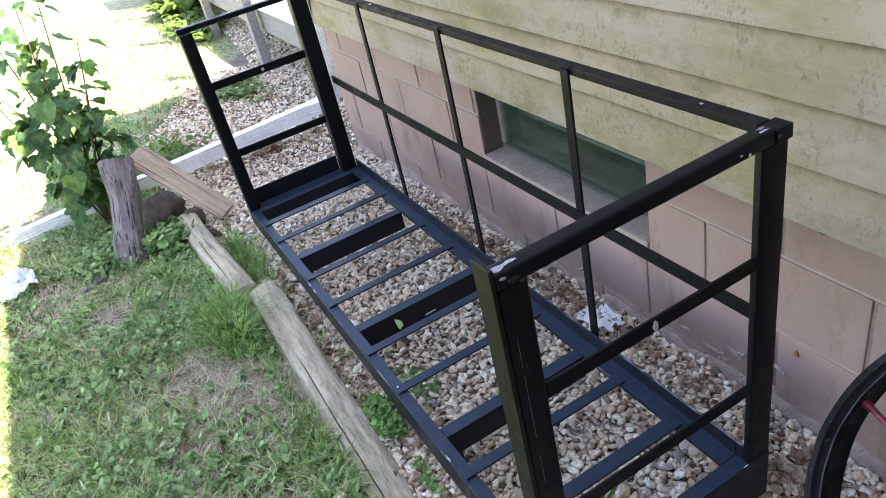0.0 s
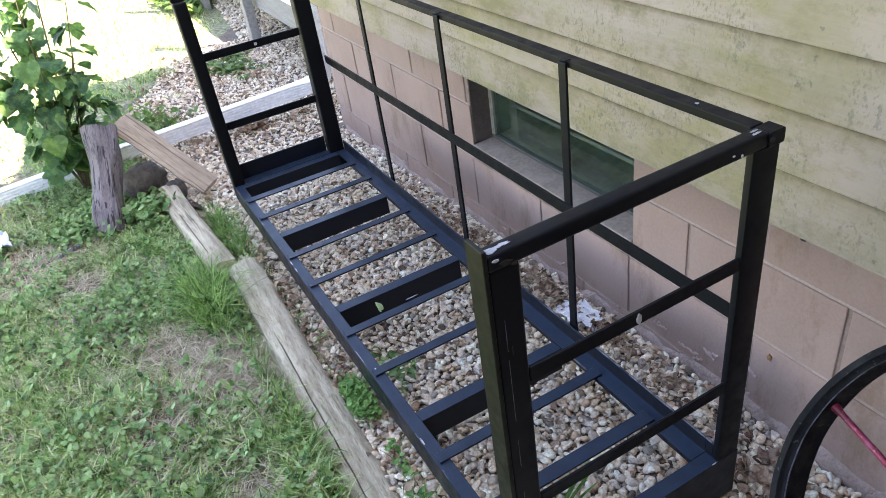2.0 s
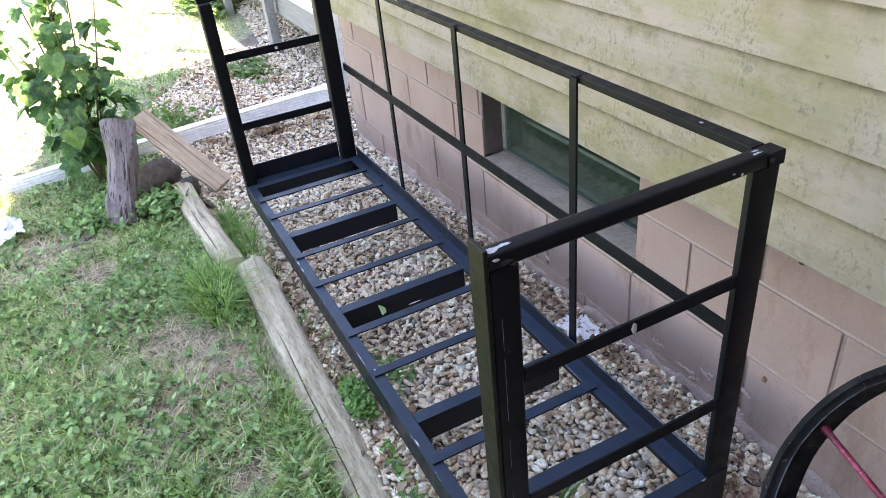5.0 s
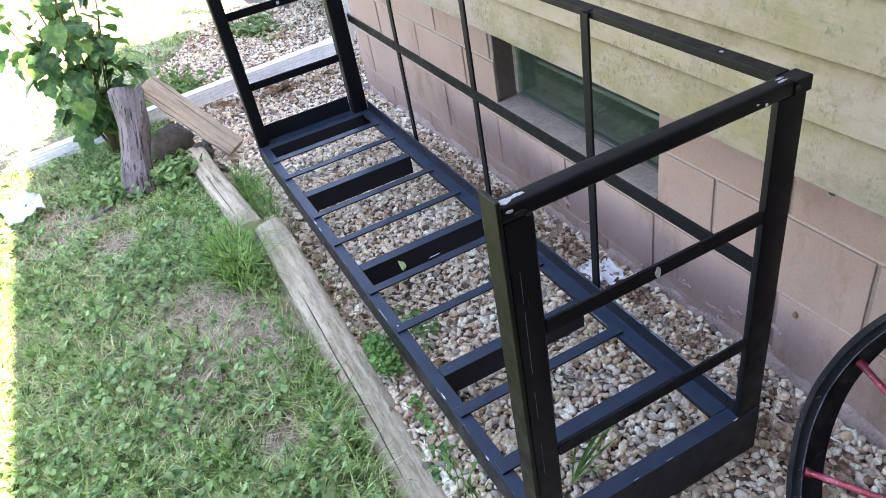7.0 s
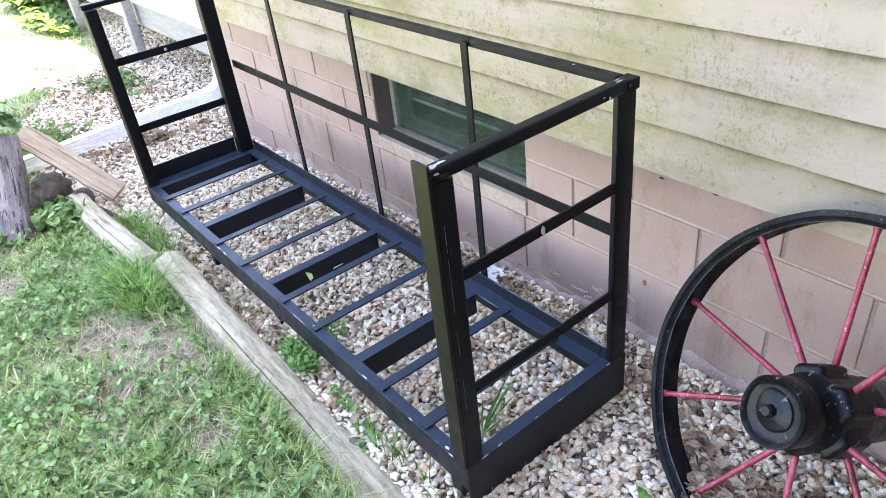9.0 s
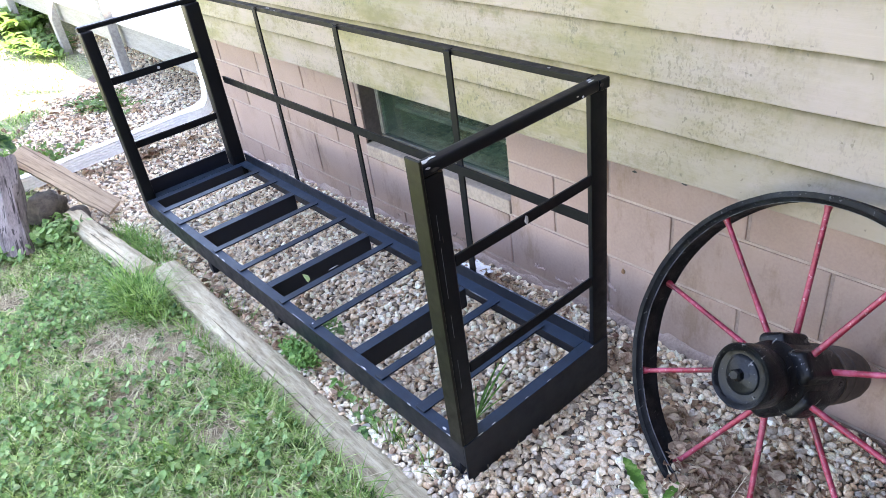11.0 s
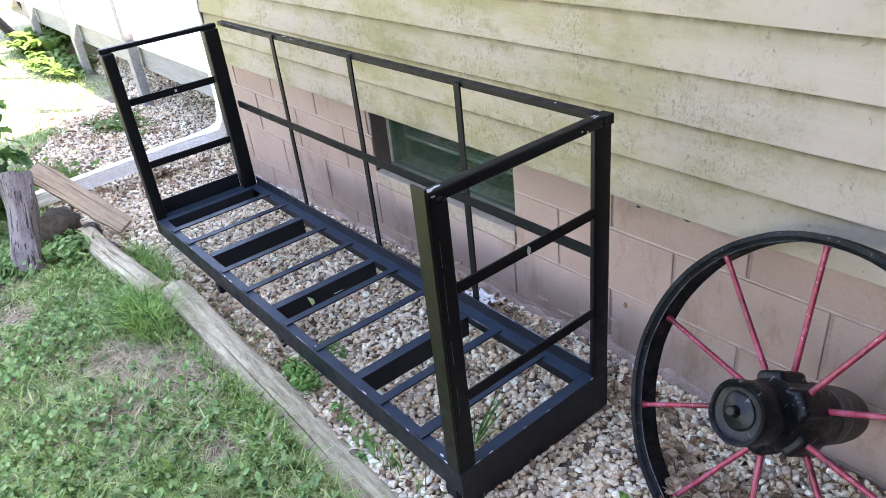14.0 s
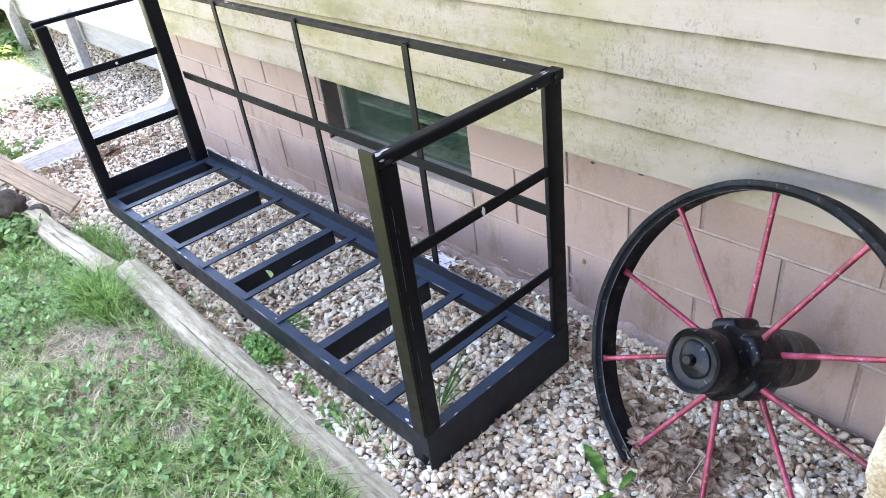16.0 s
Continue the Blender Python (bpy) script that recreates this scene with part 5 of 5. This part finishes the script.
blades("grass_tuft", clump(-0.79, -0.12, 0.02, 0.22, 60), (0.05, 0.12), (0.0012, 0.002), (0.2, 0.8), M_TUFT, "few grass blades at the rack's edge", "grass tuft")
leaflets("ground_ivy", clump(-0.783, 0.335, 0.036, 0.090, 760), (0.0036, 0.0076), (0.018, 0.070), M_IVY, "bright green ground ivy between timber and rack", "ground ivy", 1, True)
leaflets("ground_ivy", clump(-0.785, 0.10, 0.02, 0.08, 40), (0.004, 0.008), (0.02, 0.05), M_IVY, "small green ivy patch on the gravel", "ground ivy", 1, True)
leaflets("ground_ivy", clump(-1.05, 1.93, 0.12, 0.14, 420), (0.008, 0.017), (0.015, 0.085), M_CLOVER, "dark green ivy at the foot of the log", "ground ivy", 1, True)
leaflets("ground_ivy", clump(-1.30, 1.98, 0.15, 0.16, 300), (0.007, 0.015), (0.015, 0.08), M_CLOVER, "dark green ivy in the lawn by the log", "ground ivy", 1, True)
rosettes("gravel_weed", [(-0.66, 0.40), (-0.64, 0.45), (-0.68, 0.37), (-0.665, 0.47), (-0.69, 0.42), (-0.625, 0.41)], (0.040, 0.070), M_CLOVER, "small green weed under the rack", "weed", 12, 0.8, 0.3)
rosettes("gravel_weed", [(-0.815, -0.03), (-0.80, -0.08)], (0.05, 0.075), M_CLOVER, "fern-like weed at the timber", "weed", 11, 0.7, 0.22)
def long_leaf(at, turn, length, wide, rise=0.22, teeth=0.15):
    """A leaf arching out over the gravel, toothed like a dandelion's or plain like a grass blade."""
    bm = bmesh.new()
    rows = []
    for k in range(15):
        s = k / 14
        w = wide * (0.18 + 0.82 * math.sin(math.pi * min(1.0, s * 0.86 + 0.06)) ** 1.2) * (1 + teeth * (-1.47 if k % 2 else 0.53)) * (1.0 if s < 0.95 else 0.3)
        z = length * (rise * s - 0.24 * s * s) + 0.004
        rows.append([bm.verts.new((-w, s * length - 0.15 * w, z + 0.25 * w)), bm.verts.new((0, s * length, z)), bm.verts.new((w, s * length - 0.15 * w, z + 0.25 * w))])
    for p, q in zip(rows, rows[1:]):
        for i in range(2):
            bm.faces.new((p[i], p[i + 1], q[i + 1], q[i]))
    bm.transform(Matrix.Translation((at[0], at[1], ground_z(*at) + 0.02)) @ Matrix.Rotation(turn, 4, "Z"))
    return bm


sprig = thing("grass_sprig", (-0.605, -0.25, 0.04), "single green grass sprig leaning over the gravel", "grass tuft")
for turn, length, wide, rise in ((-1.33, 0.165, 0.0035, 0.62), (-1.24, 0.150, 0.0030, 0.74), (-1.45, 0.135, 0.0032, 0.50), (-1.12, 0.105, 0.0026, 0.60), (-0.80, 0.075, 0.0022, 0.9), (-1.75, 0.085, 0.0024, 0.5)):
    part("blade", long_leaf((-0.605, -0.25), turn, length, wide, rise, 0.0), M_TUFT, sprig, smooth=60)
dandelion = thing("dandelion", (-0.50, -0.72, 0.04), "long-leaved green dandelion growing in open gravel", "weed")
for at, turn, length, wide in (((-0.520, -0.705), -0.53, 0.125, 0.016), ((-0.515, -0.735), -1.55, 0.09, 0.010), ((-0.53, -0.73), 1.4, 0.07, 0.011), ((-0.53, -0.745), 2.6, 0.08, 0.012)):
    part("leaf", long_leaf(at, turn, length, wide), M_TUFT, dandelion, smooth=60)
leaf_up = outline_leaf(HEART, 0.2, 0.2)
leaf_up.transform(Matrix.Translation((-0.62, 0.50, BED)) @ Matrix.Rotation(0.6, 4, "Z") @ Matrix.Rotation(1.2, 4, "X") @ Matrix.Diagonal((0.022, 0.028, 0.028, 1)))
solo("fallen_leaf", leaf_up, M_PALELEAF, (-0.62, 0.50, BED), "pale green leaf caught on a rack slat", "leaf")

blades("dry_grass", clump(-0.785, 0.62, 0.026, 0.75, 260), (0.03, 0.08), (0.0007, 0.0014), (0.9, 1.8), M_STRAW, "dry grass strands between timber and rack", "dry grass")
blades("grass_tuft", clump(-0.790, 0.85, 0.022, 0.55, 240), (0.025, 0.075), (0.0009, 0.0019), (0.4, 1.2), M_TUFT, "sparse grass between timber and rack", "grass tuft")

# weeds round the deck and along the far gravel
rosettes("deck_weeds", clump(-0.22, 3.95, 0.22, 0.35, 34), (0.05, 0.11), M_LIME, "light green weeds in the gravel by the deck", "weeds", 8, 1.2, 0.3)
rosettes("deck_weeds", clump(-0.02, 6.4, 0.20, 0.7, 80), (0.08, 0.17), M_LIME, "bright sunlit weeds beside the deck post", "weeds", 9, 1.7, 0.32)
rosettes("deck_weeds", clump(0.12, 7.5, 0.22, 0.4, 42), (0.16, 0.32), M_LIME, "tall sunlit weeds beside the deck", "weeds", 10, 2.0, 0.3)
leaflets("gravel_weeds", clump(-0.98, 3.05, 0.35, 0.35, 420), (0.008, 0.02), (0.02, 0.09), M_LIME, "creeping weeds at the gravel's far edge", "weeds", 1, True)
blades("far_grass", scatter_flat(5200, (-1.4, 0.1, 3.6, 8.5), lambda x, y: x < -0.75 + max(0.0, y - 3.8) * 0.55), (0.03, 0.08), (0.002, 0.004), (0.3, 1.2), M_GRASS, "sunlit lawn grass by the deck", "grass")

blades("far_grass", scatter_flat(2600, (-1.5, -0.55, 2.8, 4.3), lambda x, y: noise.noise(Vector((x * 4, y * 4, 3))) > 0.02 - 0.5 * (-0.9 - x)), (0.03, 0.09), (0.0014, 0.0026), (0.4, 1.3), M_TUFT, "grass and weeds creeping into the far gravel", "grass")

# fallen leaves
def dead_leaves(name, spots, label, sizes=(0.018, 0.042), pile=(0.016, 0.034)):
    """Dry curled leaves: a pointed blade rolled along its midrib, with a crimped edge."""
    verts, faces = [], []
    widths = (0.05, 0.24, 0.33, 0.27, 0.15, 0.02)
    for x, y in spots:
        z = ground_z(x, y) + RNG.uniform(*pile)
        s, a = RNG.uniform(*sizes), RNG.uniform(0, 6.28)
        roll, bend = RNG.uniform(-1.9, 2.6), RNG.uniform(-0.9, 0.9)
        m = np.array(Matrix.Rotation(a, 3, "Z") @ Matrix.Rotation(RNG.uniform(-0.7, 0.7), 3, "X") @ Matrix.Rotation(RNG.uniform(-0.5, 0.5), 3, "Y"))
        b = len(verts)
        for i, w in enumerate(widths):
            u = i / 5 - 0.5
            for j in (-1, -0.5, 0, 0.5, 1):
                turn = roll * j * 0.8
                across = w * (math.sin(turn) / 0.8 / roll if abs(roll) > 0.05 else j) * RNG.uniform(0.85, 1.15)
                up = w * (1 - math.cos(turn)) / 0.9 + bend * u * u + RNG.uniform(-0.025, 0.025)
                p = m @ np.array([u * s, across * s * 1.25, up * s])
                verts.append((x + p[0], y + p[1], z + p[2]))
        for i in range(5):
            for j in range(4):
                q = b + 5 * i + j
                faces.append((q, q + 1, q + 6, q + 5))
    return joined(name, verts, faces, M_DEAD, label, "dead leaves", "stuff", True)


dead_leaves("leaf_litter", clump(-0.09, 0.55, 0.055, 0.9, 520), "brown dead leaves lying along the wall", (0.010, 0.026))
dead_leaves("leaf_litter", clump(-0.36, -0.80, 0.13, 0.13, 330), "brown dead leaves heaped under the wagon wheel", (0.016, 0.040), (0.012, 0.034))
dead_leaves("leaf_litter", scatter_flat(300, (-0.46, -0.06, -1.15, -0.62)), "small brown leaf bits between the stones under the wheel", (0.008, 0.022), (0.010, 0.026))
dead_leaves("leaf_litter", clump(-0.28, -0.62, 0.12, 0.10, 50), "brown dead leaves behind the wheel rim", (0.02, 0.045))
dead_leaves("leaf_litter", clump(-0.15, -0.40, 0.07, 0.14, 80), "brown dead leaves behind the rack post", (0.016, 0.04))
dead_leaves("leaf_litter", clump(-0.785, 0.7, 0.032, 0.75, 110), "brown dead leaves between timber and rack", (0.014, 0.034))
dead_leaves("leaf_litter", scatter_flat(260, (-0.85, -0.05, -0.8, 2.6)), "scattered brown leaves on the gravel", (0.012, 0.03))
dead_leaves("leaf_litter", clump(-0.390, 2.669, 0.09, 0.06, 46), "reddish dead leaves on the far gravel", (0.03, 0.055))
dead_leaves("leaf_litter", scatter_flat(260, (-0.95, 0.12, 2.42, 4.4)), "brown dead leaves over the far gravel", (0.025, 0.055))
dead_leaves("leaf_litter", scatter_flat(26, (-1.9, -1.0, -0.2, 2.3)), "brown leaf bits in the lawn", (0.01, 0.024))
blades("dry_grass", clump(-0.45, -0.80, 0.05, 0.05, 46), (0.05, 0.11), (0.0007, 0.0013), (1.2, 1.9), M_STRAW, "pale dry grass strands at the wheel's foot", "dry grass")
twigs = bmesh.new()
rt = random.Random(9)
for _ in range(140):
    x, y = (rt.uniform(-0.85, -0.04), rt.uniform(-0.95, 2.4)) if rt.random() < 0.6 else (rt.gauss(-0.42, 0.12), rt.gauss(-0.9, 0.15))
    a, l = rt.uniform(0, 6.28), rt.uniform(0.03, 0.10)
    z = ground_z(x, y) + 0.02
    p, q = Vector((x, y, z)), Vector((x + math.cos(a) * l, y + math.sin(a) * l, z + rt.uniform(-0.004, 0.012)))
    side = Vector((-math.sin(a), math.cos(a), 0)) * 0.0012
    v = [twigs.verts.new(c) for c in (p - side, p + side, p + Vector((0, 0, 0.002)), q - side * 0.5, q + side * 0.5, q + Vector((0, 0, 0.0015)))]
    for f in ((0, 1, 4, 3), (1, 2, 5, 4), (2, 0, 3, 5)):
        twigs.faces.new([v[i] for i in f])
solo("twigs", twigs, M_STRAW, (0, 0, 0), "thin dry twigs and stalks on the gravel", "twigs", "stuff")

# ---- gravel, stone by stone ----


def chipped(seed, points=20):
    """A broken, half-rounded stone of unit size."""
    rnd = random.Random(seed)
    bm = bmesh.new()
    for _ in range(points):
        v = Vector((rnd.gauss(0, 1), rnd.gauss(0, 1), rnd.gauss(0, 1))).normalized()
        k = max(abs(v.x), abs(v.y), abs(v.z))
        bm.verts.new(v.lerp(v / k, 0.35) * rnd.uniform(0.82, 1.06))
    hull = bmesh.ops.convex_hull(bm, input=bm.verts[:])
    bmesh.ops.delete(bm, geom=list({g for g in hull["geom_interior"] + hull["geom_unused"] if isinstance(g, bmesh.types.BMVert)}), context="VERTS")
    bmesh.ops.recalc_face_normals(bm, faces=bm.faces[:])
    return bm


def river_stone(seed):
    """A tumbled stone of unit size: broken facets whose edges are worn round."""
    rnd = random.Random(seed)
    bm = bmesh.new()
    bmesh.ops.create_icosphere(bm, subdivisions=2, radius=1)
    flats = [(Vector((rnd.gauss(0, 1), rnd.gauss(0, 1), rnd.gauss(0, 1))).normalized(), rnd.uniform(0.54, 0.84)) for _ in range(10)]
    for v in bm.verts:
        for way, far in flats:
            over = v.co.dot(way) - far
            if over > 0:
                v.co -= way * over * 0.95
        v.co *= 1.14 + 0.16 * noise.noise(v.co * 2.2 + Vector((seed * 1.7, seed, 0)))
    return bm


def pebble_forms(n, points):
    """Forms to scatter: worn stones (points 0) or cheaper chips."""
    forms = []
    for s in range(n):
        bm = chipped(40 + s, points) if points else river_stone(40 + s)
        bm.verts.ensure_lookup_table()
        bm.verts.index_update()
        co = np.array([v.co[:] for v in bm.verts])
        fa = np.array([[v.index for v in f.verts] for f in bm.faces])
        forms.append((co, fa))
        bm.free()
    return forms


def gravel(name, spots, sizes, forms, label, lift=(0.003, 0.015), worn=True):
    verts, faces, base = [], [], 0
    for n, (x, y) in enumerate(spots):
        co, fa = forms[int(RNG.integers(len(forms)))]
        r = RNG.uniform(*sizes) * RNG.choice([0.62, 0.8, 1.0, 1.0, 1.3])
        m = np.array((Matrix.Rotation(RNG.uniform(0, 6.28), 3, "Z") @ Matrix.Rotation(RNG.uniform(-0.6, 0.6), 3, "X") @ Matrix.Rotation(RNG.uniform(-0.6, 0.6), 3, "Y")))
        s = np.array([r * RNG.uniform(1.0, 1.45), r * RNG.uniform(0.75, 1.05), r * RNG.uniform(0.5, 0.8)])
        verts.append((co * s) @ m.T + np.array([x, y, ground_z(x, y) + RNG.uniform(*lift)]))
        faces.append(fa + base)
        base += len(co)
    v, f = np.concatenate(verts), np.concatenate(faces)
    me = bpy.data.meshes.new(name)
    me.vertices.add(len(v))
    me.vertices.foreach_set("co", v.ravel())
    me.loops.add(f.size)
    me.loops.foreach_set("vertex_index", f.ravel())
    me.polygons.add(len(f))
    me.polygons.foreach_set("loop_start", np.arange(0, f.size, 3))
    me.polygons.foreach_set("use_smooth", np.full(len(f), worn))
    me.update(calc_edges=True)
    me.materials.append(M_PEBBLE)
    ob = new(name, me)
    ob.parent = gravel_bed
    return tagged(ob, label, "", "", "stuff")


def gritty(region, step, keep=None):
    x0, x1, y0, y1 = region
    out = []
    for i in range(int((x1 - x0) / step)):
        for j in range(int((y1 - y0) / step)):
            x, y = x0 + (i + 0.5 + RNG.uniform(-0.5, 0.5)) * step, y0 + (j + 0.5 + RNG.uniform(-0.5, 0.5)) * step
            if keep is None or keep(x, y):
                out.append((x, y))
    return out


def own(x, y):
    return -0.60 < x < -0.34 and -0.70 < y < -0.43


def strip(x, y):
    edge = -0.836 + 0.015 * y if y < 1.22 else -0.84 if y < 1.6 else -0.80 - min((y - 1.6) * 0.2, 0.25)
    return x > edge + 0.02 * noise.noise(Vector((0, y * 8, 0))) and not own(x, y)


stones = pebble_forms(24, 0)
coarse = pebble_forms(12, 22)
rubble = pebble_forms(8, 13)
gravel("loose_gravel", gritty((-0.87, -0.005, -1.75, 0.5), 0.0138, lambda x, y: strip(x, y) or own(x, y)), (0.0074, 0.0118), rubble, "dusty lower stones of the gravel", (-0.006, 0.004))
gravel("loose_gravel", gritty((-0.87, -0.005, -1.75, 0.5), 0.0142, strip), (0.0066, 0.0110), stones, "mixed beige, grey and brown river gravel")
gravel("loose_gravel", gritty((-1.05, -0.005, 0.5, 2.40), 0.0165, strip), (0.0075, 0.0115), rubble, "dusty lower stones of the gravel", (-0.006, 0.004))
gravel("loose_gravel", gritty((-0.87, -0.005, 0.5, 1.2), 0.0148, strip), (0.0067, 0.0108), coarse, "mixed beige, grey and brown river gravel", worn=False)
gravel("loose_gravel", gritty((-1.05, -0.005, 1.2, 2.40), 0.0155, strip), (0.0070, 0.0110), coarse, "mixed beige and grey river gravel", worn=False)
gravel("loose_gravel", gritty((-1.15, 0.5, 2.40, 4.6), 0.0185, lambda x, y: x > -1.0 + max(0.0, y - 3.6) * 0.75 + 0.25 * noise.noise(Vector((x * 1.5, y * 2, 5)))), (0.0082, 0.0122), rubble, "dull river gravel beyond the corner", worn=False)
gravel("loose_gravel", gritty((0.05, 0.8, 4.6, 6.6), 0.026, lambda x, y: x > 0.05 + 0.1 * (y - 4.6)), (0.0115, 0.017), rubble, "dull river gravel below the deck", worn=False)
gravel("stray_pebbles", [(-1.036, 0.210), (-0.990, 0.190), (-1.022, 0.174), (-0.979, 0.164), (-1.052, 0.205), (-0.980, 0.134)], (0.007, 0.012), stones, "few pale pebbles lying in a bare lawn patch")
PEB = []
for s in range(10):
    PB = chipped(60 + s, 26)
    PB.transform(Matrix.Diagonal((0.0116, 0.0088, 0.0067, 1)))
    PEB.append(mesh_of("pebble", PB, M_PEBBLE_ONE, 38))
for n, (x, y) in enumerate(gritty((-0.60, -0.34, -0.70, -0.43), 0.0152)):
    ob = new("pebble", PEB[n % 10])
    ob.parent = gravel_bed
    k = RNG.uniform(0.7, 1.25)
    ob.matrix_basis = Matrix.Translation((x, y, ground_z(x, y) + RNG.uniform(0.002, 0.013))) @ Matrix.Rotation(RNG.uniform(0, 6.28), 4, "Z") @ Matrix.Rotation(RNG.uniform(-0.5, 0.5), 4, "X") @ Matrix.Diagonal((k, k, k, 1))

# ---- marks on the wall ----


def mark(name, y, z, w, h, material, seed, label):
    """A thin stain or knocked-out spot on the painted blocks."""
    rnd = random.Random(seed)
    outline = [(y + w * math.cos(a) * rnd.uniform(0.6, 1.1), z + h * math.sin(a) * rnd.uniform(0.6, 1.1)) for a in [k * math.pi / 7 for k in range(14)]]
    part(name, prism(outline, "x", -0.0028, 0.003), material, foundation, label)


mark("rust_stain", -0.254, 0.214, 0.006, 0.010, M_RUSTY, 3, "brown rust stain")
mark("paint_gap", -0.286, 0.547, 0.008, 0.003, M_DARK, 4, "dark gap in the paint")
mark("paint_gap", -0.434, 0.555, 0.010, 0.004, M_DARK, 5, "dark gap in the paint")

def peeling(y, z, length, slope, seed):
    """A curled ridge of paint lifting off the blocks."""
    rnd = random.Random(seed)
    n = 9
    pts = [(-0.001 - 0.002 * rnd.random(), y + length * k / (n - 1), z + slope * length * k / (n - 1) + rnd.uniform(-0.005, 0.005)) for k in range(n)]
    bm = bmesh.new()
    rows = [[bm.verts.new(v) for v in ((0.003, p[1], p[2] - 0.004), (p[0] - 0.003, p[1], p[2] - 0.001), (p[0] - 0.002, p[1], p[2] + 0.002), (0.003, p[1], p[2] + 0.005))] for p in pts]
    for a, b in zip(rows, rows[1:]):
        for k in range(3):
            bm.faces.new((a[k], b[k], b[k + 1], a[k + 1]))
    bmesh.ops.recalc_face_normals(bm, faces=bm.faces[:])
    part("peeling_paint", bm, M_PEEL, foundation, "pale ridge of peeling paint", smooth=60)


for n in range(18):
    away = random.Random(300 + n)
    y = away.uniform(-0.24, 0.06) if n < 11 else away.uniform(0.05, 1.0)
    peeling(y, ground_z(0, y) + away.uniform(0.045, 0.115) * (1.0 if n < 11 else 0.8), away.uniform(0.02, 0.075), away.uniform(-0.8, 0.5), n)

# ---- blocks and siding boards, piece by piece ----
GAP = 0.009


def block_mesh(y0, y1, z0, z1):
    bm = box(0.0, 0.05, y0, y1, z0, z1, 0.0035, 2)
    return mesh_of("concrete_block", bm, M_BLOCK)


FULL = block_mesh(0, 0.404 - GAP, 0, 0.2015 - GAP)
for z0, shift in ((-0.357, 0.0), (-0.155, 0.202), (0.0465, 0.202), (0.248, 0.0), (0.4495, 0.202)):
    if z0 < -0.2:
        continue
    off = shift if z0 != -0.155 else 0.0
    k = math.floor((WALL_S - off) / 0.404)
    while off + k * 0.404 < WALL_N - 0.01:
        a, b = off + k * 0.404 + GAP / 2, off + (k + 1) * 0.404 - GAP / 2
        k += 1
        a, b = max(a, WALL_S), min(b, WALL_N - 0.002)
        cuts = [(a, b)]
        if z0 > 0.2:
            cuts = [(p, q) for p, q in ((a, min(b, WIN_Y0)), (max(a, WIN_Y1), b)) if q - p > 0.02]
        for p, q in cuts:
            whole = abs((q - p) - (0.404 - GAP)) < 1e-4
            me = FULL if whole else block_mesh(0, q - p, 0, 0.2015 - GAP)
            ob = new("concrete_block", me)
            ob.parent = foundation
            ob.location = (RNG.uniform(-0.0012, 0.0012), p, z0 + GAP / 2)


# Pale strips paint in the light that block edges catch at bed joints.
for z in (0.0465, 0.248, 0.4495):
    for p, q in ((WALL_S, WIN_Y0), (WIN_Y1, WALL_N - 0.004)) if z > 0.3 else ((WALL_S, WALL_N - 0.004),):
        part("bed_joint", box(0.0022, 0.02, p, q, z - 0.0030, z + 0.0042), M_BEDJOINT, foundation, "mortar bed joint, pale with the edge light painted in")


def siding_board(y0, y1, seed):
    """A bevelled lap board: thick at its lower edge, thin above, its edge a little wavy."""
    bm = bmesh.new()
    n = max(2, int((y1 - y0) / 0.06))
    rings = []
    for i in range(n + 1):
        y = y0 + (y1 - y0) * i / n
        w = 0.0018 * noise.noise(Vector((y * 1.4, seed, 0))) + 0.0012 * noise.noise(Vector((y * 9, seed, 4)))
        d = 0.0015 * noise.noise(Vector((y * 1.1, seed, 8)))
        rings.append([bm.verts.new((x + d, y, z + w)) for x, z in ((-0.026, 0.004), (-0.0545, 0.0), (-0.056, 0.0015), (-0.0405, LAP + 0.012), (-0.022, LAP + 0.012))])
    for p, q in zip(rings, rings[1:]):
        for k in range(5):
            bm.faces.new((p[k], p[(k + 1) % 5], q[(k + 1) % 5], q[k]))
    bm.faces.new(rings[0][::-1])
    bm.faces.new(rings[-1])
    bmesh.ops.recalc_face_normals(bm, faces=bm.faces[:])
    return bm


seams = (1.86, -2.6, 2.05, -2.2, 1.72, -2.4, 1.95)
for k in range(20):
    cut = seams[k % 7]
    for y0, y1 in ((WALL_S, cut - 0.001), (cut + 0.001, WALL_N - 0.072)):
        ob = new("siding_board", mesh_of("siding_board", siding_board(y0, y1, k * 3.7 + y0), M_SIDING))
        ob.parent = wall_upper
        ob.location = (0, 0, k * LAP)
